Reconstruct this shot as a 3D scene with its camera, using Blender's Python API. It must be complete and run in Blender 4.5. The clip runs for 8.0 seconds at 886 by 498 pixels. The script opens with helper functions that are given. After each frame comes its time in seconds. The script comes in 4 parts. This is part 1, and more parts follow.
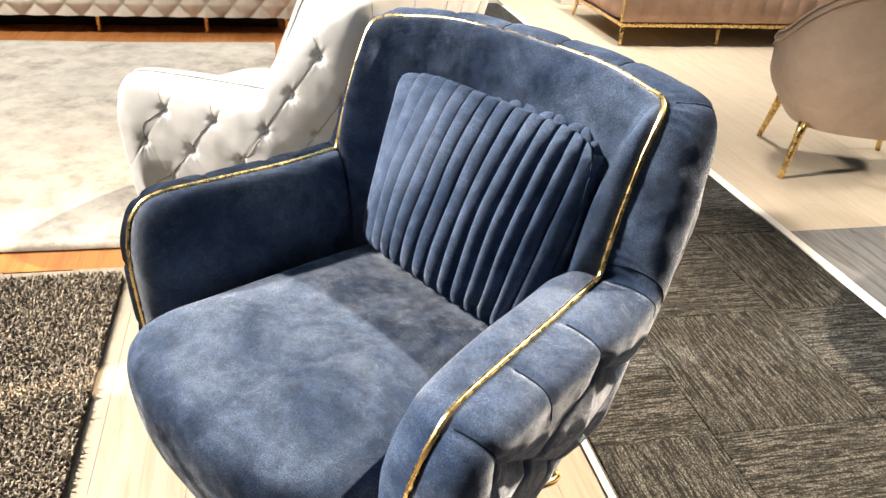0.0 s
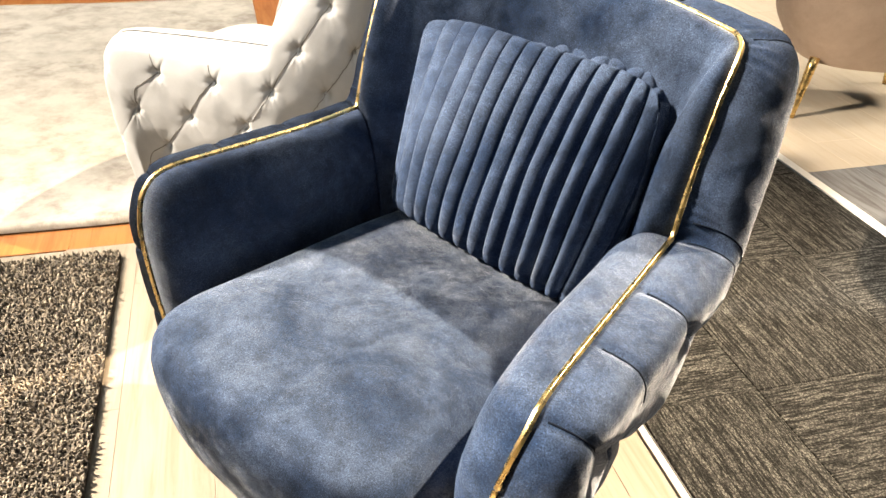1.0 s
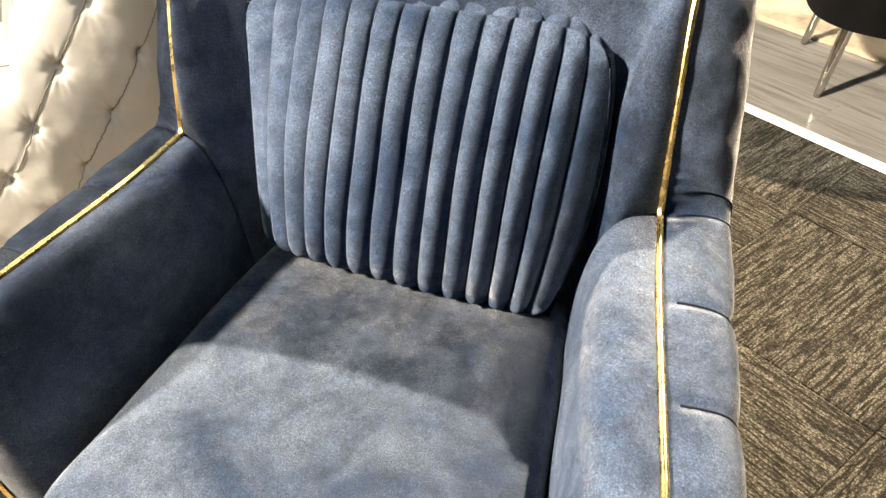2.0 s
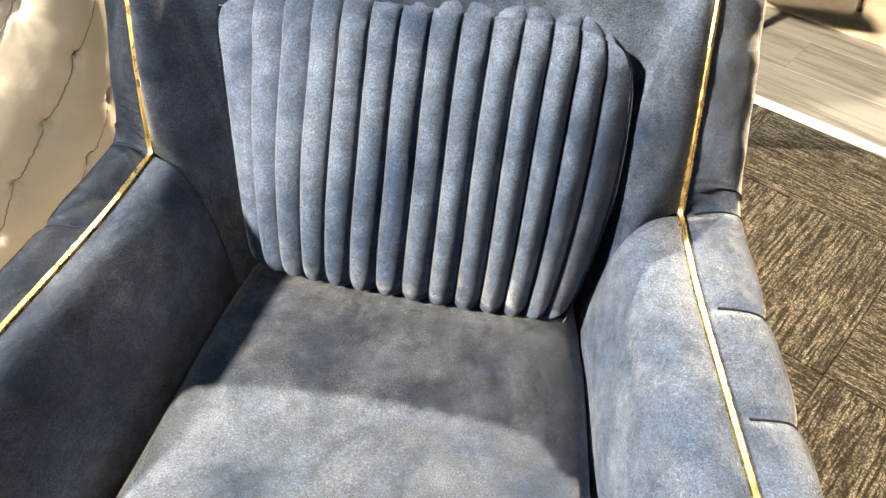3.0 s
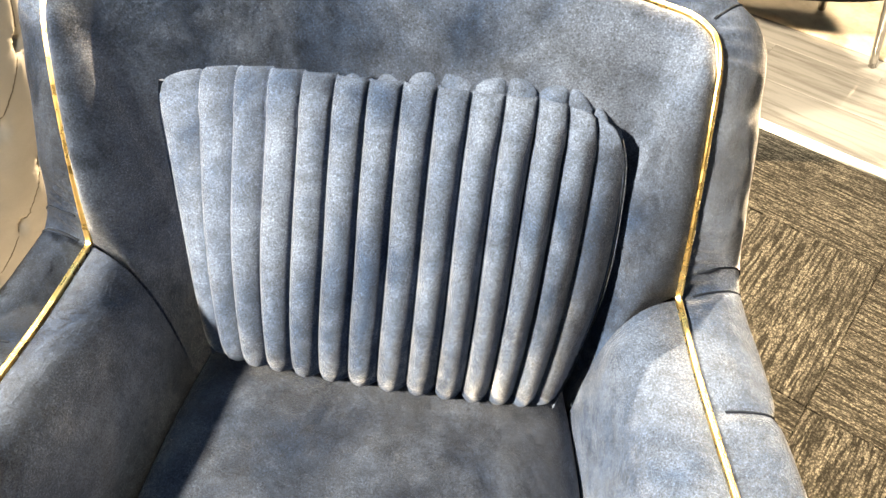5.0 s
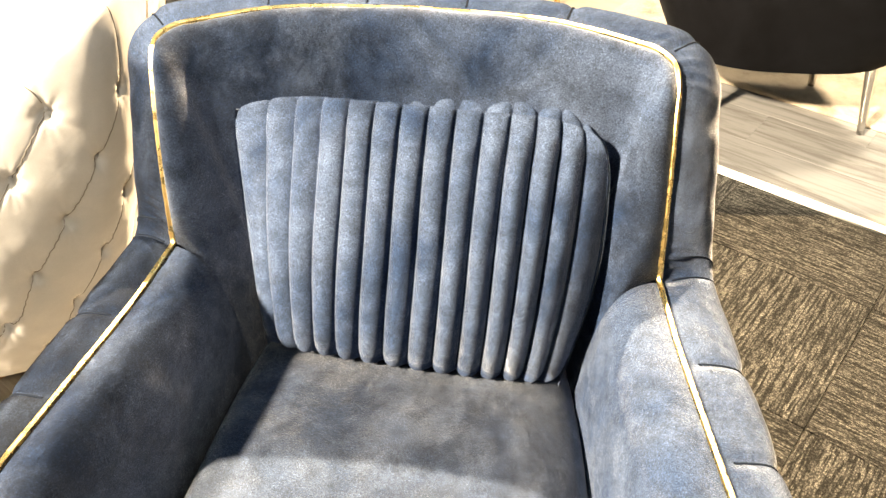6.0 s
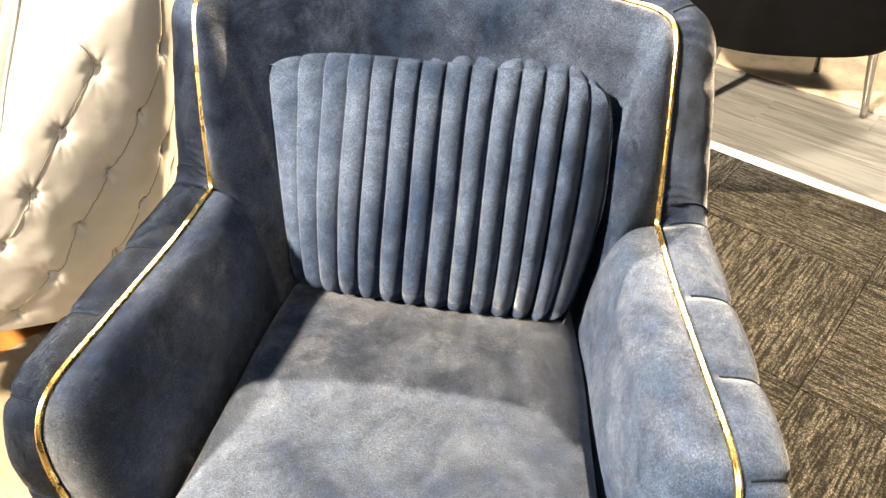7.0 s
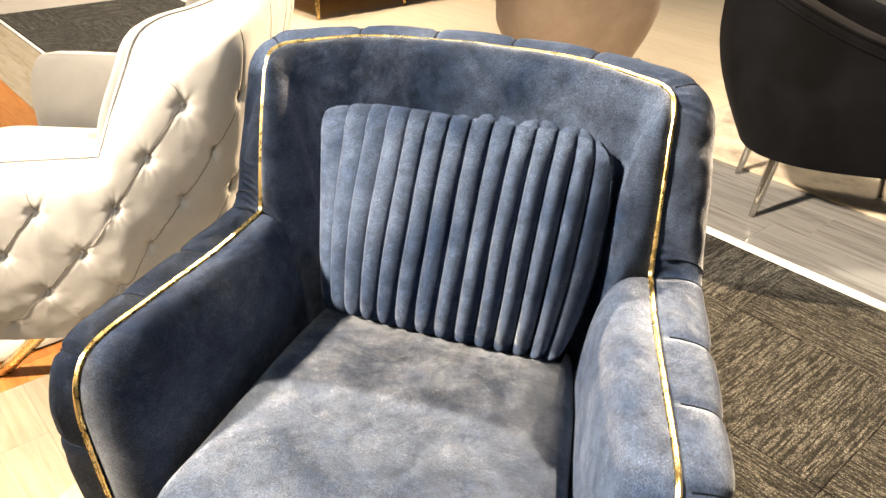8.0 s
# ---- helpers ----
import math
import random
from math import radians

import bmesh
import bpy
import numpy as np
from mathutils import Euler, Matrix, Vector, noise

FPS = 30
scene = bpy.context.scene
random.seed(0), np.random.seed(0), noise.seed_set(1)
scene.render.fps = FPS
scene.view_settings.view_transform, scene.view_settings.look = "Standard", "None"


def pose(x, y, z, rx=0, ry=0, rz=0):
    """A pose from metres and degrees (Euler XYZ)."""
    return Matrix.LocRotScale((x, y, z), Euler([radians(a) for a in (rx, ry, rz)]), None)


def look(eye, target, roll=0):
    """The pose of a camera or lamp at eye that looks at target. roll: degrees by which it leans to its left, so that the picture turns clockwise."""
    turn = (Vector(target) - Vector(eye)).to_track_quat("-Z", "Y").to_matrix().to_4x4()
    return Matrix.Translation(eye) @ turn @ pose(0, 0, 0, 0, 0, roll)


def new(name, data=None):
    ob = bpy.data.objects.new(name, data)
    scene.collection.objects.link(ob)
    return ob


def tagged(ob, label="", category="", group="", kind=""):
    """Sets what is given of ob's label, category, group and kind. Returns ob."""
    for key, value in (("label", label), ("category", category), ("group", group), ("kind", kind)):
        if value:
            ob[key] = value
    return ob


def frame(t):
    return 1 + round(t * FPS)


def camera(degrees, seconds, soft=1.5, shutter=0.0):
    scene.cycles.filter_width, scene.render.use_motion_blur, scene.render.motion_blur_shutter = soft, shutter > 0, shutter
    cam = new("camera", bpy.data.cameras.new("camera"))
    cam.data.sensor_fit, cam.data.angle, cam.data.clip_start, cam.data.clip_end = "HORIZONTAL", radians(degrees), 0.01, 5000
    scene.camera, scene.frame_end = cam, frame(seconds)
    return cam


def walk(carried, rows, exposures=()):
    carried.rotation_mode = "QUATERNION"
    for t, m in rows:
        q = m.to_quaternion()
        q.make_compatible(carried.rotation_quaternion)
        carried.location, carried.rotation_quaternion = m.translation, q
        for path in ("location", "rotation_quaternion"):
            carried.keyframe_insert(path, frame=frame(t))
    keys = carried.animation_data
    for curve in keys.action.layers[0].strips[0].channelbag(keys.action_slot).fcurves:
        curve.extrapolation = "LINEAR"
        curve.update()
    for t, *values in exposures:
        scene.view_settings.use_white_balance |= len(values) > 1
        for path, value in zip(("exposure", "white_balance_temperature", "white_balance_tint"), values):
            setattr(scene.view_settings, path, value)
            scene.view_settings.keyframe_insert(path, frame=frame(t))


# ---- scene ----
cam = camera(60.7, 8.0)
PATH = [
    (0, (0.021, -0.009, 1.182), (-1.137, 1.288, 0.194), 4.1),
    (0.5, (-0.009, -0.032, 1.172), (-1.083, 1.333, 0.181), 5.2),
    (1, (-0.124, -0.001, 1.139), (-1.194, 1.29, 0.05), 2.4),
    (1.5, (-0.309, 0.089, 1.128), (-1.229, 1.372, -0.1), -3.0),
    (2, (-0.444, 0.157, 1.131), (-0.949, 1.596, -0.163), -2.2),
    (2.2, (-0.499, 0.167, 1.155), (-0.879, 1.639, -0.145), -3.4),
    (3.3, (-0.624, 0.243, 1.174), (-0.744, 1.611, -0.28), 2.8),
    (3.5, (-0.629, 0.285, 1.178), (-0.72, 1.632, -0.298), 3.2),
    (4, (-0.636, 0.367, 1.182), (-0.699, 1.675, -0.329), 4.3),
    (4.5, (-0.65, 0.376, 1.188), (-0.697, 1.708, -0.304), 3.7),
    (5.8, (-0.636, 0.18, 1.219), (-0.764, 1.684, -0.093), 0.6),
    (6, (-0.63, 0.139, 1.224), (-0.774, 1.684, -0.038), 0.5),
    (6.5, (-0.629, 0.068, 1.229), (-0.787, 1.667, 0.038), 0.6),
    (7, (-0.625, 0.03, 1.222), (-0.796, 1.568, -0.045), 0.5),
    (7.5, (-0.625, 0.012, 1.187), (-0.803, 1.505, -0.132), 2.4),
    (8, (-0.499, -0.105, 1.192), (-0.918, 1.563, 0.171), 1.9),
]

EXPOSURES = [(0.0, 0.68, 7200, 10), (1.0, 0.76, 7700, 10), (1.5, 0.86, 8200, 9), (2.0, 0.94, 9000, 9), (3.3, 1.34, 10200, 9),
             (4.5, 1.6, 10800, 9), (6.0, 1.4, 10000, 10), (7.0, 1.04, 9700, 11), (7.6, 0.87, 9500, 12), (8.0, 0.88, 9100, 12)]
walk(cam, [(t, look(eye, target, roll)) for t, eye, target, roll in PATH], EXPOSURES)

# ---- world and lights ----
world = bpy.data.worlds.new("world")
scene.world = world
world.use_nodes = True
world.node_tree.nodes["Background"].inputs[0].default_value = (0.6, 0.8, 1.0, 1)
world.node_tree.nodes["Background"].inputs[1].default_value = 0.015


def area(name, eye, target, size, watts, colour=(1.0, 0.95, 0.88)):
    data = bpy.data.lights.new(name, "AREA")
    data.shape, data.size, data.energy, data.color = "DISK", size, watts, colour
    ob = new(name, data)
    ob.matrix_world = look(eye, target)
    return ob


def spot(name, eye, target, watts, cone, radius=0.03, colour=(1.0, 0.95, 0.88)):
    data = bpy.data.lights.new(name, "SPOT")
    data.energy, data.spot_size, data.spot_blend, data.shadow_soft_size, data.color = watts, radians(cone), 1.0, radius, colour
    ob = new(name, data)
    ob.matrix_world = look(eye, target)
    return ob


CEILING = 3.5
WARM, COOL = (1.0, 0.84, 0.66), (0.38, 0.67, 1.0)
spot("ceiling_spot_back", (0.1, 3.2, 3.4), (-0.74, 0.6, 0.5), 2100, 66, 0.03, WARM)
spot("ceiling_spot_left", (-3.25, -1.3, 3.35), (-0.75, 0.75, 0.5), 3200, 50, 0.15, (1.0, 0.94, 0.87))
# added lamp, unseen, that brightens the ivory chair
spot("ivory_chair_fill", (0.2, -1.8, 3.4), (-1.45, 1.1, 0.5), 330, 15, 0.1, (0.95, 0.97, 1.0))
# unseen spots, placed to brighten the rugs, floors and furniture around
for ax, ay, watts in ((-3.5, 0.8, 470), (-4.6, -0.6, 420), (-2.3, 4.4, 470), (0.9, 4.4, 330), (-3.7, 3.8, 520), (1.5, 2.5, 520)):
    spot("overhead_fill_spot", (ax, ay, 3.4), (ax, ay, 0), watts, 84, 0.2, (1.0, 0.97, 0.92))
# added cool fill overhead, which lifts the shadows and turns them blue
for ax in (-4.5, -1.5, 1.5):
    for ay in (-1.5, 2.0, 5.5):
        area("cool_fill_light", (ax, ay, 3.42), (ax, ay, 0), 1.2, 4.6, COOL)

# ---- materials ----


def nodes_of(name):
    m = bpy.data.materials.new(name)
    m.use_nodes = True
    return m, m.node_tree, m.node_tree.nodes["Principled BSDF"]


def add(tree, kind, **values):
    n = tree.nodes.new(kind)
    for key, value in values.items():
        n.inputs[key.replace("_", " ")].default_value = value
    return n


def coords(tree, scale=(1, 1, 1), turn=0.0):
    c, m = tree.nodes.new("ShaderNodeTexCoord"), tree.nodes.new("ShaderNodeMapping")
    m.inputs["Scale"].default_value, m.inputs["Rotation"].default_value = scale, (0, 0, turn)
    tree.links.new(c.outputs["Object"], m.inputs["Vector"])
    return m


def noise_tex(tree, where, scale, detail=4.0, rough=0.55):
    n = add(tree, "ShaderNodeTexNoise", Scale=scale, Detail=detail, Roughness=rough)
    tree.links.new(where.outputs[0], n.inputs["Vector"])
    return n


def ramp(tree, source, stops):
    r = tree.nodes.new("ShaderNodeValToRGB")
    while len(r.color_ramp.elements) < len(stops):
        r.color_ramp.elements.new(0.5)
    for e, (at, colour) in zip(r.color_ramp.elements, stops):
        e.position, e.color = at, (*colour, 1)
    tree.links.new(source, r.inputs[0])
    return r


def mixed(tree, fac, a, b, mode="MIX"):
    m = tree.nodes.new("ShaderNodeMix")
    m.data_type, m.blend_type = "RGBA", mode
    for value, n in ((fac, 0), (a, 6), (b, 7)):
        if isinstance(value, (int, float)):
            m.inputs[n].default_value = value
        elif isinstance(value, tuple):
            m.inputs[n].default_value = (*value, 1)
        else:
            tree.links.new(value, m.inputs[n])
    return m.outputs[2]


def bump(tree, bsdf, source, strength, distance):
    b = add(tree, "ShaderNodeBump", Strength=strength, Distance=distance)
    tree.links.new(source, b.inputs["Height"])
    tree.links.new(b.outputs[0], bsdf.inputs["Normal"])
    return b


def velvet(name, dark, light, sheen, tint, rough=0.35, patch=7.0, grain=0.5, lean=0.25):
    """Short pile: brushed patches, fibre speckle and a strong sheen."""
    m, t, b = nodes_of(name)
    where = coords(t)
    brushed_tone = noise_tex(t, where, patch, 5, 0.6)
    brushed_tone.inputs["Distortion"].default_value = 0.6
    fibre = noise_tex(t, where, 560, 3, 0.85)
    nap_tone = ramp(t, brushed_tone.outputs[0], [(0.36, dark), (0.66, light)])
    blotch = noise_tex(t, where, 38, 6, 0.8)
    speck = ramp(t, fibre.outputs[0], [(0.3, (1 - grain * 0.75,) * 3), (0.6, (1 + grain * 0.6,) * 3), (0.72, (1 + grain * 2.4,) * 3)])
    mottle = ramp(t, blotch.outputs[0], [(0.34, (1 - grain * 0.32,) * 3), (0.66, (1 + grain * 0.3,) * 3)])
    speck_all = mixed(t, 1.0, speck.outputs[0], mottle.outputs[0], "MULTIPLY")
    t.links.new(mixed(t, 1.0, nap_tone.outputs[0], speck_all, "MULTIPLY"), b.inputs["Base Color"])
    b.inputs["Roughness"].default_value = 0.8
    b.inputs["Specular IOR Level"].default_value = 0.15
    force = ramp(t, brushed_tone.outputs[0], [(0.3, (sheen * 0.55,) * 3), (0.7, (sheen,) * 3)])
    # sheen falls with the tilt's length, so that chosen parts look shaded
    tilt_by_part, flat = t.nodes.new("ShaderNodeAttribute"), t.nodes.new("ShaderNodeVectorMath")
    tilt_by_part.attribute_name, flat.operation = "nap_tone", "LENGTH"
    t.links.new(tilt_by_part.outputs["Vector"], flat.inputs[0])
    sheen_cut = add(t, "ShaderNodeMapRange", From_Min=0.35, From_Max=1.1, To_Min=1.0, To_Max=0.2)
    t.links.new(flat.outputs["Value"], sheen_cut.inputs["Value"])
    shine = mixed(t, 1.0, force.outputs[0], sheen_cut.outputs["Result"], "MULTIPLY")
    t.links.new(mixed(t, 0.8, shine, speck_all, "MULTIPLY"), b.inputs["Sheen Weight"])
    b.inputs["Sheen Roughness"].default_value = rough
    b.inputs["Sheen Tint"].default_value = (*tint, 1)
    both = t.nodes.new("ShaderNodeMath")
    both.operation = "MULTIPLY_ADD"
    both.inputs[1].default_value = 6.0
    t.links.new(brushed_tone.outputs[0], both.inputs[0])
    t.links.new(fibre.outputs[0], both.inputs[2])
    k = bump(t, b, both.outputs[0], min(0.5, grain * 0.8), 0.0016)
    # pile lean as a normal tilt, picked by part to darken or brighten it
    shading_tilt, shape = t.nodes.new("ShaderNodeAttribute"), t.nodes.new("ShaderNodeNewGeometry")
    shading_tilt.attribute_name = "nap_tone"
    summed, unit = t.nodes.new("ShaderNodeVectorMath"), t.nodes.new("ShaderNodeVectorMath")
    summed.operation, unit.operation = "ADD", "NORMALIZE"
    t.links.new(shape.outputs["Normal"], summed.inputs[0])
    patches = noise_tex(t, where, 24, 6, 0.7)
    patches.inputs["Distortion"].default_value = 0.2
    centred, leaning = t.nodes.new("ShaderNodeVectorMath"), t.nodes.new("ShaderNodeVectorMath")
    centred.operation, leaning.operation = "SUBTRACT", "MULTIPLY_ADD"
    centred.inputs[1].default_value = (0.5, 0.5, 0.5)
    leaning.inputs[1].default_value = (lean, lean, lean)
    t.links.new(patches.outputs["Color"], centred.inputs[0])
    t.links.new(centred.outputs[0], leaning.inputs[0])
    t.links.new(shading_tilt.outputs["Vector"], leaning.inputs[2])
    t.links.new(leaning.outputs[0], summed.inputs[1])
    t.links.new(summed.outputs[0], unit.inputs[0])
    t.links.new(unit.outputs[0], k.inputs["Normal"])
    return m


def metal(name, colour, rough, crinkle=0.0):
    m, t, b = nodes_of(name)
    where = coords(t)
    n = noise_tex(t, where, 60, 3)
    b.inputs["Metallic"].default_value = 1.0
    t.links.new(ramp(t, n.outputs[0], [(0.3, tuple(c * 0.85 for c in colour)), (0.7, colour)]).outputs[0], b.inputs["Base Color"])
    t.links.new(ramp(t, n.outputs[0], [(0.3, (rough,) * 3), (0.7, (rough * 1.8,) * 3)]).outputs[0], b.inputs["Roughness"])
    if crinkle:
        fine = noise_tex(t, where, 230, 2)
        bump(t, b, fine.outputs[0], crinkle, 0.002)
    return m


def planks_mat(name, tones, rough, grain=(0.5, 0.5, 0.5), gloss=0.5, coat=0.0):
    """Boards along their own x, each of its own tone."""
    m, t, b = nodes_of(name)
    where = coords(t, (1.2, 14, 1))
    info = t.nodes.new("ShaderNodeObjectInfo")
    shift = t.nodes.new("ShaderNodeVectorMath")
    shift.operation = "MULTIPLY_ADD"
    shift.inputs[1].default_value = (37, 91, 13)
    t.links.new(info.outputs["Random"], shift.inputs[0])
    t.links.new(where.outputs[0], shift.inputs[2])
    long = noise_tex(t, shift, 2.2, 6, 0.62)
    long.inputs["Distortion"].default_value = 0.9
    fine = noise_tex(t, shift, 14, 5, 0.7)
    tone = ramp(t, info.outputs["Random"], [(i / max(1, len(tones) - 1), c) for i, c in enumerate(tones)])
    shade = ramp(t, long.outputs[0], [(0.3, grain), (0.55, (1, 1, 1))])
    lines = ramp(t, fine.outputs[0], [(0.32, (0.72, 0.68, 0.62)), (0.52, (1, 1, 1))])
    c = mixed(t, 1.0, tone.outputs[0], shade.outputs[0], "MULTIPLY")
    t.links.new(mixed(t, 0.25, c, lines.outputs[0], "MULTIPLY"), b.inputs["Base Color"])
    t.links.new(ramp(t, long.outputs[0], [(0.3, (rough * 1.5,) * 3), (0.7, (rough,) * 3)]).outputs[0], b.inputs["Roughness"])
    b.inputs["Specular IOR Level"].default_value = gloss
    b.inputs["Coat Weight"].default_value = coat
    b.inputs["Coat Roughness"].default_value = 0.06
    bump(t, b, fine.outputs[0], 0.12, 0.001)
    return m


def loop_mat(name):
    """Charcoal loop pile with broken pale lines along the tile's own x."""
    m, t, b = nodes_of(name)
    info = t.nodes.new("ShaderNodeObjectInfo")

    def moved(scale, by):
        s = t.nodes.new("ShaderNodeVectorMath")
        s.operation = "MULTIPLY_ADD"
        s.inputs[1].default_value = by
        t.links.new(info.outputs["Random"], s.inputs[0])
        t.links.new(coords(t, scale).outputs[0], s.inputs[2])
        return s
    streak = noise_tex(t, moved((20, 170, 1), (31, 57, 0)), 1.0, 3, 0.6)
    broad = noise_tex(t, moved((6, 40, 1), (11, 23, 0)), 1.0, 3, 0.6)
    loops = add(t, "ShaderNodeTexVoronoi", Scale=1.0)
    t.links.new(coords(t, (190, 300, 1)).outputs[0], loops.inputs["Vector"])
    long = noise_tex(t, moved((3.5, 150, 1), (43, 71, 0)), 1.0, 2, 0.5)
    runs = t.nodes.new("ShaderNodeMath")
    runs.operation = "MULTIPLY_ADD"
    runs.inputs[1].default_value = 0.62
    t.links.new(streak.outputs[0], runs.inputs[0])
    share = t.nodes.new("ShaderNodeMath")
    share.operation = "MULTIPLY"
    share.inputs[1].default_value = 0.38
    t.links.new(long.outputs[0], share.inputs[0])
    t.links.new(share.outputs[0], runs.inputs[2])
    mask = ramp(t, runs.outputs[0], [(0.46, (0, 0, 0)), (0.53, (1, 1, 1))])
    pale = ramp(t, broad.outputs[0], [(0.3, (0.036, 0.0355, 0.034)), (0.7, (0.13, 0.128, 0.12))])
    c = mixed(t, mask.outputs[0], (0.014, 0.0135, 0.013), pale.outputs[0])
    dots = ramp(t, loops.outputs["Distance"], [(0.12, (1.5, 1.5, 1.5)), (0.62, (0.3, 0.3, 0.3))])
    t.links.new(mixed(t, 1.0, c, dots.outputs[0], "MULTIPLY"), b.inputs["Base Color"])
    b.inputs["Roughness"].default_value = 0.92
    b.inputs["Specular IOR Level"].default_value = 0.2
    k = bump(t, b, loops.outputs["Distance"], 0.6, 0.003)
    k.invert = True
    return m


def rug_mat(name, ground, pattern, amount, scale=1.6):
    m, t, b = nodes_of(name)
    where = coords(t)
    cloud = noise_tex(t, where, scale, 8, 0.68)
    cloud.inputs["Distortion"].default_value = 0.9
    worn = noise_tex(t, where, 9, 6, 0.7)
    weave = noise_tex(t, coords(t, (260, 700, 1)), 1, 2)
    a = ramp(t, cloud.outputs[0], [(0.5 - amount * 0.1, (0, 0, 0)), (0.66, (1, 1, 1))])
    k = ramp(t, worn.outputs[0], [(0.4, (0, 0, 0)), (0.62, (1, 1, 1))])
    f = mixed(t, 1.0, a.outputs[0], k.outputs[0], "MULTIPLY")
    c = mixed(t, f, ground, pattern)
    w = ramp(t, weave.outputs[0], [(0.3, (0.86, 0.85, 0.83)), (0.6, (1, 1, 1))])
    t.links.new(mixed(t, 1.0, c, w.outputs[0], "MULTIPLY"), b.inputs["Base Color"])
    b.inputs["Roughness"].default_value = 0.85
    b.inputs["Sheen Weight"].default_value = 0.3
    bump(t, b, weave.outputs[0], 0.3, 0.002)
    return m


def tuft_mat(name, stops):
    m, t, b = nodes_of(name)
    g = t.nodes.new("ShaderNodeNewGeometry")
    t.links.new(ramp(t, g.outputs["Random Per Island"], stops).outputs[0], b.inputs["Base Color"])
    b.inputs["Roughness"].default_value = 0.75
    b.inputs["Sheen Weight"].default_value = 0.2
    return m


def plain(name, colour, rough, vary=0.12, scale=6.0):
    m, t, b = nodes_of(name)
    n = noise_tex(t, coords(t), scale, 6, 0.6)
    t.links.new(ramp(t, n.outputs[0], [(0.3, tuple(c * (1 - vary) for c in colour)), (0.7, colour)]).outputs[0], b.inputs["Base Color"])
    b.inputs["Roughness"].default_value = rough
    bump(t, b, n.outputs[0], 0.08, 0.002)
    return m


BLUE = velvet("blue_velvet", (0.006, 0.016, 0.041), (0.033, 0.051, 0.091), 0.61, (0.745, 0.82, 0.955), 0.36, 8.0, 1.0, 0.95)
WHITE = velvet("ivory_velvet", (0.235, 0.239, 0.246), (0.285, 0.289, 0.297), 0.4, (1.0, 0.985, 0.965), 0.4, 5.0, 0.06)
CREAM = velvet("cream_velvet", (0.6, 0.555, 0.49), (0.68, 0.635, 0.57), 0.3, (1.0, 0.97, 0.93), 0.4, 5.0, 0.06)
TAUPE = velvet("taupe_velvet", (0.36, 0.27, 0.21), (0.44, 0.335, 0.265), 0.35, (1.0, 0.9, 0.82), 0.4, 4.0, 0.14)
BLACK = velvet("charcoal_velvet", (0.003, 0.003, 0.0035), (0.0065, 0.007, 0.009), 0.012, (0.85, 0.9, 1.0), 0.4, 4.0, 0.2)
BROWN = velvet("brown_velvet", (0.43, 0.275, 0.2), (0.54, 0.37, 0.28), 0.4, (1.0, 0.87, 0.78), 0.4, 5.0, 0.15)
SKY = velvet("pale_blue_velvet", (0.3, 0.38, 0.45), (0.42, 0.5, 0.58), 0.4, (0.9, 0.95, 1.0), 0.4, 5.0, 0.15)
GOLD = metal("gold_trim", (0.95, 0.7, 0.32), 0.2, 0.1)
BRASS = metal("brushed_brass", (0.8, 0.56, 0.24), 0.2)
CHROME = metal("polished_steel", (0.6, 0.58, 0.55), 0.1)
PALE_WOOD = planks_mat("pale_boards", [(0.21, 0.18, 0.142), (0.24, 0.208, 0.168), (0.225, 0.193, 0.155)], 0.42, (0.74, 0.68, 0.58))
ORANGE_WOOD = planks_mat("orange_boards", [(0.3, 0.11, 0.034), (0.36, 0.15, 0.05), (0.33, 0.13, 0.042)], 0.3, (0.75, 0.6, 0.45))
TAN_WOOD = planks_mat("tan_boards", [(0.48, 0.4, 0.31), (0.53, 0.45, 0.355), (0.5, 0.42, 0.33)], 0.4, (0.95, 0.92, 0.87), 0.3)
GREY_WOOD = planks_mat("grey_boards", [(0.15, 0.155, 0.165), (0.235, 0.24, 0.25), (0.19, 0.195, 0.205)], 0.1, (0.5, 0.48, 0.45), 0.5, 0.4)
LOOP = loop_mat("loop_pile")
CREAM_RUG = rug_mat("cream_pile", (0.46, 0.435, 0.395), (0.17, 0.14, 0.115), 2.0, 2.4)
BEIGE_RUG = rug_mat("beige_pile", (0.47, 0.4, 0.32), (0.17, 0.125, 0.09), 1.9, 4.5)
SHAG = tuft_mat("shag_yarn", [(0.0, (0.045, 0.035, 0.026)), (0.35, (0.1, 0.08, 0.06)), (0.65, (0.19, 0.155, 0.115)), (1.0, (0.32, 0.265, 0.2))])
SHAG_BASE = plain("rug_backing", (0.03, 0.023, 0.018), 0.95)
TRIM_WHITE = plain("white_edge_trim", (0.78, 0.76, 0.72), 0.4)
TRIM_DARK = plain("dark_joint", (0.03, 0.028, 0.025), 0.6)
PLASTER = plain("grey_plaster", (0.62, 0.61, 0.59), 0.8, 0.08, 2)
DARK_PLASTER = plain("unseen_ceiling_dark", (0.1, 0.1, 0.1), 0.85, 0.1, 2)
SLAB = plain("screed", (0.3, 0.28, 0.26), 0.8)
DARK_THREAD = plain("dark_thread", (0.006, 0.009, 0.016), 0.9)
for dull in (BLACK, DARK_THREAD):
    dull.node_tree.nodes["Principled BSDF"].inputs["Specular IOR Level"].default_value = 0.03
SEAM_SHADE = plain("ivory_seam_shadow", (0.1, 0.09, 0.08), 0.9)
SHADE_CLOTH = plain("dust_cover_and_sofa_shade", (0.012, 0.012, 0.012), 0.95)

